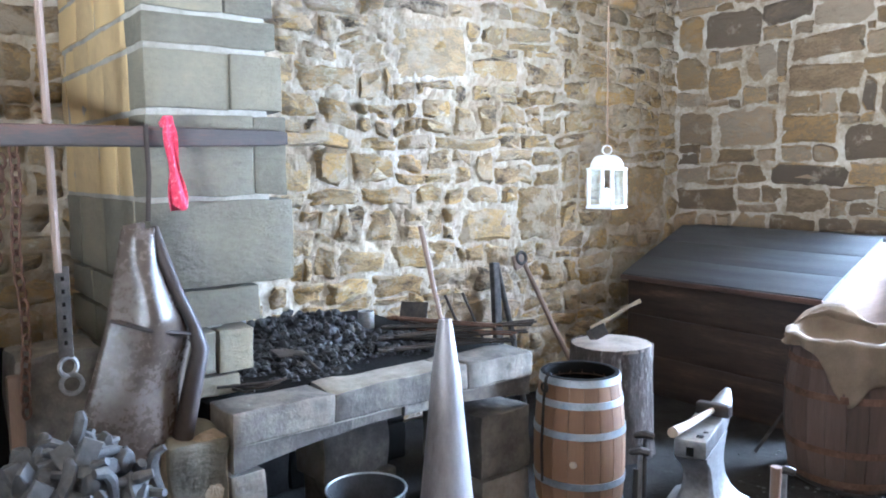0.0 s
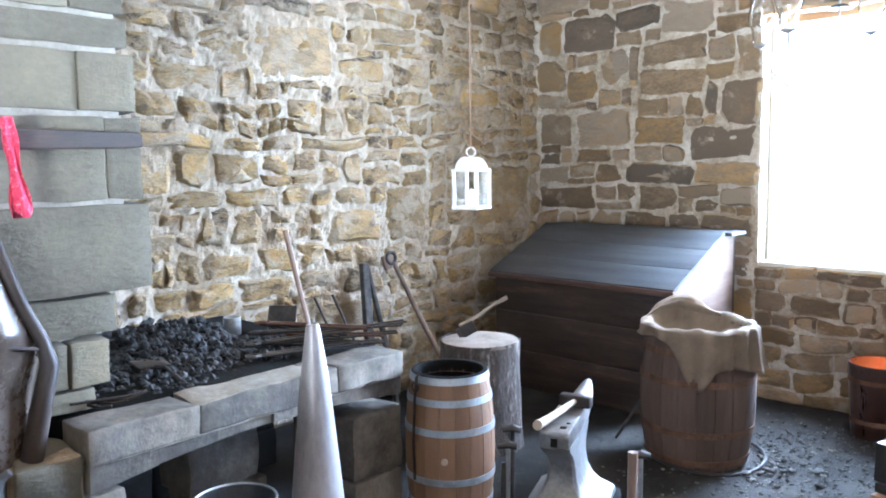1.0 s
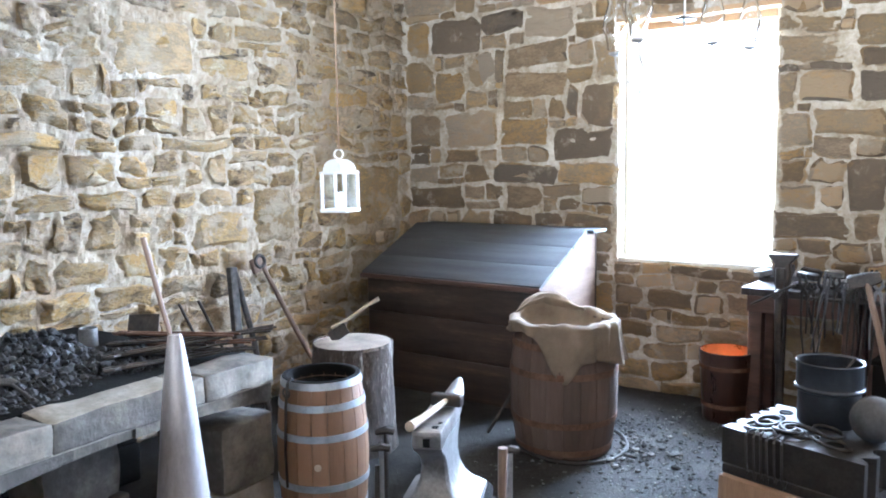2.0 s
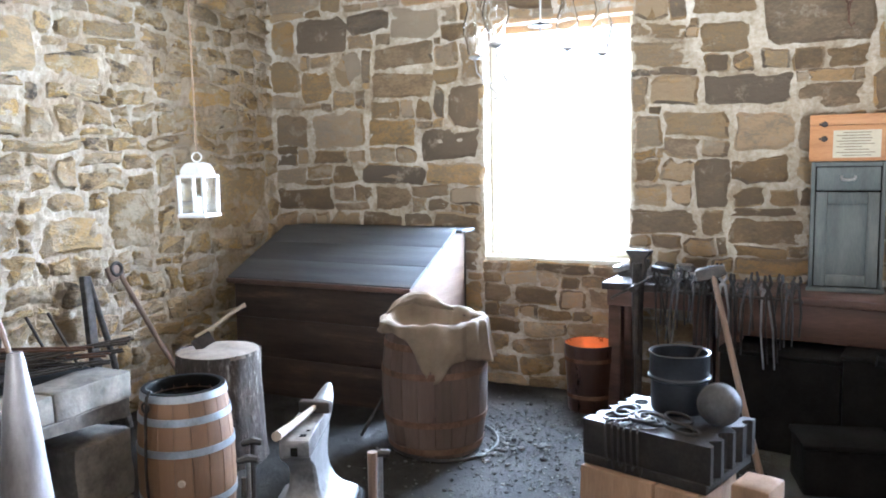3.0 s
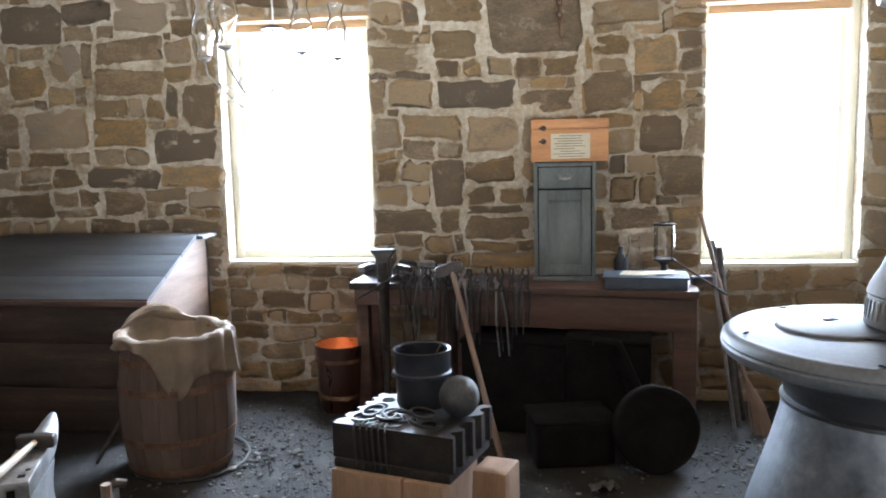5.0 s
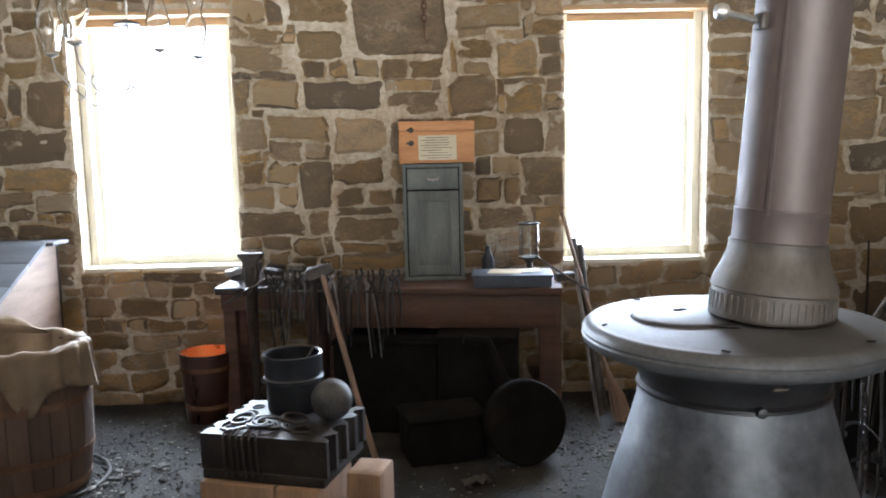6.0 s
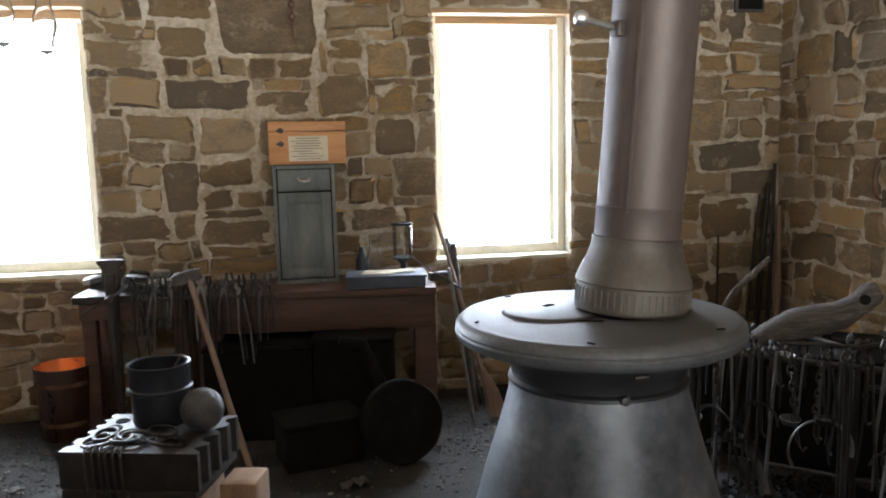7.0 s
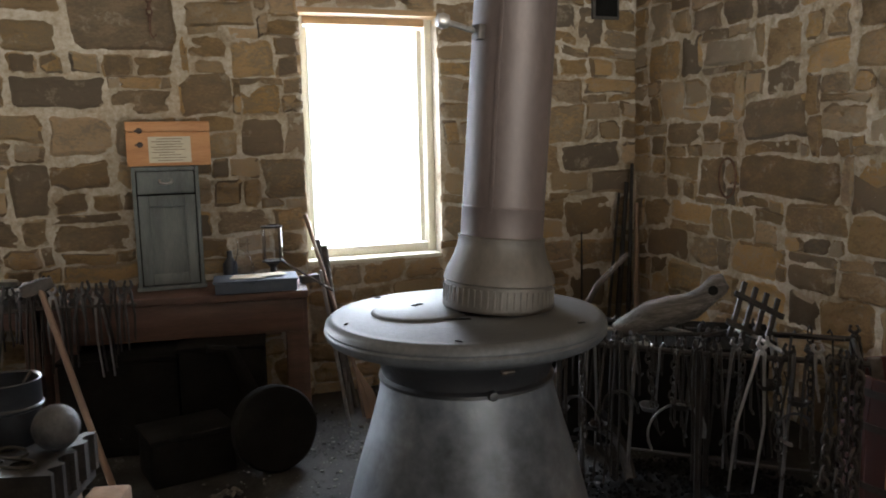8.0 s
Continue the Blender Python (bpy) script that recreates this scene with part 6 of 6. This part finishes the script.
tool_rack()
rq = random.Random(90)
for k in range(46):
    x = 0.02 + 0.0265 * k
    y = 0.0 if k % 3 else 0.42
    kind = k % 5
    m = RK @ at(x + rq.uniform(-0.015, 0.015), y - 0.016, 0.845 + rq.uniform(-0.02, 0.01), rq.uniform(-6, 6), rq.uniform(-9, 9), rq.uniform(-60, 60))
    # paler iron on some pieces stands in for highlights
    mat = BRIGHT_IRON if k in (5, 12, 33, 40) else SHOE_IRON if k in (2, 9, 17, 21, 28, 36) else BLACK_IRON
    ln = rq.uniform(0.16, 0.64)
    if kind in (0, 3):
        tongs("tongs", m, ln, "black iron tongs hanging on the rack", "tongs on the rack", rq.uniform(0.03, 0.06), 0.05, mat)
    elif kind == 1:
        t = thing("iron_poker", m, "straight iron poker hooked on the rack", "poker", "pokers on the rack")
        part("shaft", tube([(0, 0.03, 0.0), (0, 0.016, 0.018), (0, 0, 0.0), (0, 0, -ln * 0.5), (0.01, 0, -ln), (0.03, 0, -ln - 0.02)], 0.006, 6), mat, t)
    elif kind == 2:
        t = thing("iron_ladle", m, "long iron ladle hooked on the rack", "ladle", "ladles on the rack")
        part("shaft", tube([(0, 0.03, 0.0), (0, 0.016, 0.018), (0, 0, 0.0), (0, 0, -ln * 0.6)], 0.005, 6), mat, t)
        part("bowl", lathe([(0, 0), (0.03, 0.006), (0.042, 0.03), (0.038, 0.03), (0.026, 0.01), (0, 0.005)], 18, at(0, -0.03, -ln * 0.6 - 0.02)), mat, t)
    else:
        chain("rack_chain", m, int(ln / 0.034), 0.045, mat, "iron chain hanging from the rack", 0.004)
for k in range(5):
    t = thing("curved_iron", RK @ at(0.1 + 0.23 * k + rq.uniform(-0.03, 0.03), -0.03, 0.62 - 0.2 * rq.random(), 90, rq.uniform(-30, 30), rq.uniform(-40, 40)), "curved iron piece hooked on the rack by a wire", "iron", "curved irons on the rack")
    # lighter bands imitate irons that catch the light
    part("band", ring(0.05 + 0.08 * rq.random(), 0.012, None, 26, rq.uniform(0.35, 0.75), 0.35), (BRIGHT_IRON if k in (2, 5) else SHOE_IRON) if k % 2 == 0 or k == 5 else BLACK_IRON, t)
    part("wire", tube([(0.04, 0.0, 0.0), (0.02, 0.1, 0.0), (0, 0.24, 0.0)], 0.003, 5), BLACK_IRON, t)
for k in range(5):
    t = thing("sickle_iron", RK @ at(0.12 + 0.07 * k, -0.1 + 0.04 * k, 0.02 + 0.01 * k, 70, 10 * k, 30 + 20 * k), "curved bright iron tyre piece on the floor under the rack", "iron", "curved irons under the rack")
    part("band", ring(0.2 + 0.03 * k, 0.014, shift(0, 0.18, 0), 30, 0.3, 0.3), SHOE_IRON if k % 2 else BLACK_IRON, t)
yk = thing("ox_yoke", RK @ at(0.24, 0.2, 0.805, 0, -12, 3), "weathered grey wooden ox yoke lying across the rack", "yoke")
part("beam", tube([(0.0, 0, 0.04), (0.08, 0.0, 0.06), (0.17, 0.0, 0.085), (0.26, 0.02, 0.09), (0.35, 0.03, 0.095), (0.42, 0.04, 0.13), (0.48, 0.05, 0.17), (0.51, 0.05, 0.18)], [0.04, 0.06, 0.074, 0.075, 0.066, 0.054, 0.057, 0.04], 16, 0.7), YOKE_WOOD, yk)
# disc painted with the shade of the bow hole
part("bow_hole", lathe([(0, 0.002), (0.02, 0.002), (0.022, -0.002)], 16, at(0.455, -0.006, 0.155, 80, 0, 10)), SOOT_AND_SHADE, yk)
for dx, links in ((1.16, 17), (1.21, 15), (1.11, 12)):
    chain("rack_chain", RK @ at(dx, -0.02, 0.82, 0, 0, 30 * dx), links, 0.06, IRON, "heavy iron chain hanging from the end of the rack", 0.006, False, 0.2)
tongs("tongs", RK @ at(0.86, -0.03, 0.85, 2, 6, 20), 0.6, "bright-worn long-reined tongs hanging on the rack", "tongs on the rack", 0.11, 0.07, BRIGHT_IRON)
for dx, ln in ((0.98, 0.62), (0.36, 0.55), (0.15, 0.6)):
    t = thing("iron_poker", RK @ at(dx, -0.025, 0.85, 1, 3, 0), "long plain iron rod hooked on the rack", "poker", "pokers on the rack")
    part("shaft", tube([(0, 0.04, -0.01), (0, 0.02, 0.012), (0, 0, 0), (0, 0, -ln)], 0.008, 6), SHOE_IRON, t)
gr = thing("iron_grate", RK @ at(0.8, 0.24, 0.845, 62, 28, 24), "small dark iron grate propped on the rack", "grate")
for k in range(4):
    part("bar", box((0.024, 0.28, 0.014), shift(-0.085 + 0.057 * k, 0.1, 0), 0.003), BLACK_IRON, gr)
for y in (0.02, 0.16):
    part("cross_bar", box((0.25, 0.026, 0.014), shift(0, y, 0.0145), 0.003), BLACK_IRON, gr)
stk = thing("rough_stick", RK @ at(-0.12, 0.5, 0), "peeling rough stick leaning on the rack", "stick")
part("shaft", tube([(-0.15, -0.1, 0.0), (0.05, 0.05, 0.72), (0.17, 0.16, 0.97), (0.3, 0.28, 1.12)], [0.02, 0.02, 0.017, 0.014], 8), BARK, stk)
for k in range(8):
    t = thing("scrap_iron", RK @ at(0.05 + 0.13 * k, 0.2 + 0.1 * (k % 2), 0.838, 0, 0, 50 * k), "scrap iron piece lying on top of the rack", "scrap iron", "scrap on the rack")
    part("bar", tube([(-0.22, 0, 0.008), (0.0, 0.012, 0.018), (0.22, 0.0, 0.01 + 0.012 * (k % 3))], 0.009, 6), BLACK_IRON if k % 3 else BRIGHT_IRON, t)
rb = staved("red_barrel", at(2.86, 2.42, 0), 0.66, 0.27, 0.3, RED_BARREL, IRON, (0.05, 0.2, 0.46, 0.6), "dark red painted barrel holding a few wood offcuts", 18)
for k in range(4):
    t = thing("wood_offcut", at(2.62 + 0.06 * k, 2.34 + 0.05 * k, 0.06, 10 - 8 * k, -8 + 6 * k, 30 * k), "pale split wood offcut standing in the barrel", "offcut", "offcuts in the red barrel")
    part("stick", box((0.04, 0.05, 0.66), shift(0, 0, 0.33), 0.006, 0.01, 2, k), PINE if k < 2 else GREY_WOOD, t)
for k, (x, y, tx, ty, tz, r) in enumerate(((3.02, 4.95, 3.2, 5.18, 1.5, 0.016), (2.96, 5.02, 3.16, 5.19, 1.36, 0.02), (2.86, 5.0, 3.1, 5.2, 1.28, 0.012), (3.08, 4.9, 3.22, 5.15, 1.2, 0.022), (2.7, 5.05, 2.78, 5.2, 1.0, 0.008))):
    t = thing("long_iron_bar", shift(x, y, 0), "dark long bar leaning in the wall corner", "bar", "bars in the corner")
    part("bar", tube([(0, 0, 0), ((tx - x) / 2, (ty - y) / 2, tz / 2), (tx - x, ty - y, tz)], [r * 2.2, r * 1.7, r * 1.3], 8, 0.6), BLACK_IRON if k != 3 else OLD_HANDLE, t)
# added dark mass that stands in for the shade behind the rack
bx = thing("lumber_box", at(2.45, 3.75, 0, 0, 0, -38), "near-black chest added to fill in the shade behind the rack", "chest")
part("body", box((1.15, 0.6, 0.56), shift(0, 0, 0.28), 0.01, 0.006, 2), SOOT_AND_SHADE, bx)
part("lid", box((1.19, 0.64, 0.03), shift(0, 0, 0.576), 0.006), SOOT_AND_SHADE, bx)
cv = thing("wall_carving", at(EX - 0.03, 4.18, 1.42, 0, 90, 0), "round groove carved in the sandstone wall", "carving")
part("groove", ring(0.1, 0.007, Matrix.Diagonal((1.25, 0.8, 1, 1)), 30), RUST, cv)
vt = thing("wall_vent", at(3.42 - 0.42, 5.25, 2.66), "dark square vent hole in the stone wall", "vent")
part("frame", box((0.22, 0.03, 0.2), shift(0, -0.01, 0), 0.004), GREY_WOOD, vt)
# plate in front of the wall, black for the unlit vent
part("opening", box((0.18, 0.004, 0.16), shift(0, -0.028, 0), 0), SOOT_AND_SHADE, vt)

# ---- loose stones on the floor ----


def scatter(name, label, n, spots, lo, hi, seed):
    rnd2 = random.Random(seed)
    verts, faces = [], []
    base = bmesh.new()
    bmesh.ops.create_icosphere(base, subdivisions=1, radius=1)
    bv = [v.co.copy() for v in base.verts]
    bf = [[v.index for v in f.verts] for f in base.faces]
    base.free()
    for _ in range(n):
        cx, cy, r = rnd2.choice(spots)
        x, y = cx + rnd2.gauss(0, r), cy + rnd2.gauss(0, r)
        if not (WX + 0.1 < x < EX - 0.1 and SY < y < NY - 0.08):
            continue
        s = lo + (hi - lo) * rnd2.random() ** 3
        k = len(verts)
        sx, sy, sz = s * rnd2.uniform(0.7, 1.4), s * rnd2.uniform(0.7, 1.4), s * rnd2.uniform(0.4, 0.8)
        verts += [(x + c.x * sx * rnd2.uniform(0.7, 1.2), y + c.y * sy * rnd2.uniform(0.7, 1.2), sz * 0.4 + c.z * sz) for c in bv]
        faces += [tuple(i + k for i in f) for f in bf]
    me = bpy.data.meshes.new(name)
    me.from_pydata(verts, [], faces)
    me.materials.append(GRAVEL)
    return tagged(new(name, me), label, "gravel", kind="stuff")


# first heap is added, its black carrying the shade below the rack
coal_heap(1.98, 2.85, 0.0, 0.7, 0.6, 0.06, 1500, "scrap_coal", "low near-black heap added to darken the shaded floor under the rack", SOOT_AND_SHADE, 0.013)
scatter("cinder_gravel", "scattered grey cinders and chips on the floor", 7000, ((-1.6, 4.0, 0.5), (-1.2, 3.5, 0.6), (-1.7, 4.6, 0.4), (1.0, 4.3, 0.35), (1.3, 4.0, 0.35), (1.6, 3.6, 0.5), (-0.5, 3.6, 0.8), (-1.5, 4.3, 0.45), (1.05, 4.1, 0.3), (-1.2, 3.0, 0.7)), 0.003, 0.012, 12)
scatter("cinder_gravel", "larger broken cinders beside barrel and grindstone", 420, ((-1.86, 3.95, 0.12), (-1.85, 4.25, 0.15), (0.95, 4.25, 0.2), (1.5, 3.1, 0.3), (1.75, 2.6, 0.3)), 0.006, 0.024, 13)

# ---- stones of the walls ----
lay_stones(wall_north, north_rects, place_n, STONE_N, 11, (0.17, 0.34), (0.2, 0.52), -0.014, 0.019, 0.013, lambda s, z: 0.3 < z < 2.62, False, 0.22,
           ((-0.62, 0.0, 2.27, 2.70), (-1.05, -0.64, 2.49, 2.69), (-0.99, -0.66, 2.26, 2.46), (0.03, 0.47, 2.43, 2.60), (0.05, 0.28, 2.24, 2.39), (-1.30, -0.98, 1.95, 2.15), (-0.96, -0.44, 1.94, 2.14),
            (-0.42, -0.06, 1.9, 2.06), (-0.02, 0.30, 1.89, 2.16), (0.35, 0.61, 1.87, 2.09), (-1.21, -0.79, 1.74, 1.92), (-0.77, -0.4, 1.64, 1.91), (-0.78, -0.43, 1.43, 1.62), (-0.8, -0.35, 1.05, 1.23),
            (-4.06, -3.76, 2.09, 2.36), (-3.4, -2.86, 2.1, 2.29), (-3.39, -2.85, 2.32, 2.50), (-3.96, -3.45, 1.73, 2.04), (-4.32, -3.99, 1.75, 2.03), (-3.43, -3.02, 1.74, 1.96)), 0.6)
lay_stones(wall_west, west_rects, place_w, STONE_W, 23, (0.1, 0.24), (0.15, 0.44), -0.008, 0.03, 0.026, lambda s, z: 0.5 < z < 2.5 and s > 1.3, True, 0.5,
           ((2.57, 3.13, 2.13, 2.51), (2.76, 3.03, 1.91, 2.06), (3.62, 4.04, 2.14, 2.33), (4.49, 5.13, 1.09, 1.64), (3.54, 3.95, 1.08, 1.47), (3.04, 3.52, 1.10, 1.35), (1.83, 2.03, 1.07, 1.27), (3.17, 3.58, 2.15, 2.32)), 1.25)
lay_stones(wall_east, east_rects, place_e, STONE_N, 37, (0.2, 0.32), (0.2, 0.46), -0.015, 0.021, 0.014, lambda s, z: z < 2.75 and s > 2.3, False, 0.2,
           ((3.31, 4.07, 1.31, 1.57), (3.26, 3.57, 2.02, 2.18), (2.9, 3.23, 2.01, 2.21), (3.53, 4.06, 1.65, 1.91), (3.22, 3.69, 1.12, 1.31), (4.02, 4.47, 2.14, 2.29), (3.72, 4.17, 0.81, 1.03), (3.13, 3.45, 1.68, 1.86)), 0.7)
lay_stones(wall_south, south_rects, place_s, STONE_N, 41, (0.24, 0.36), (0.26, 0.6), 0.013, 0.02, 0.006, lambda s, z: False, True, 0.15)
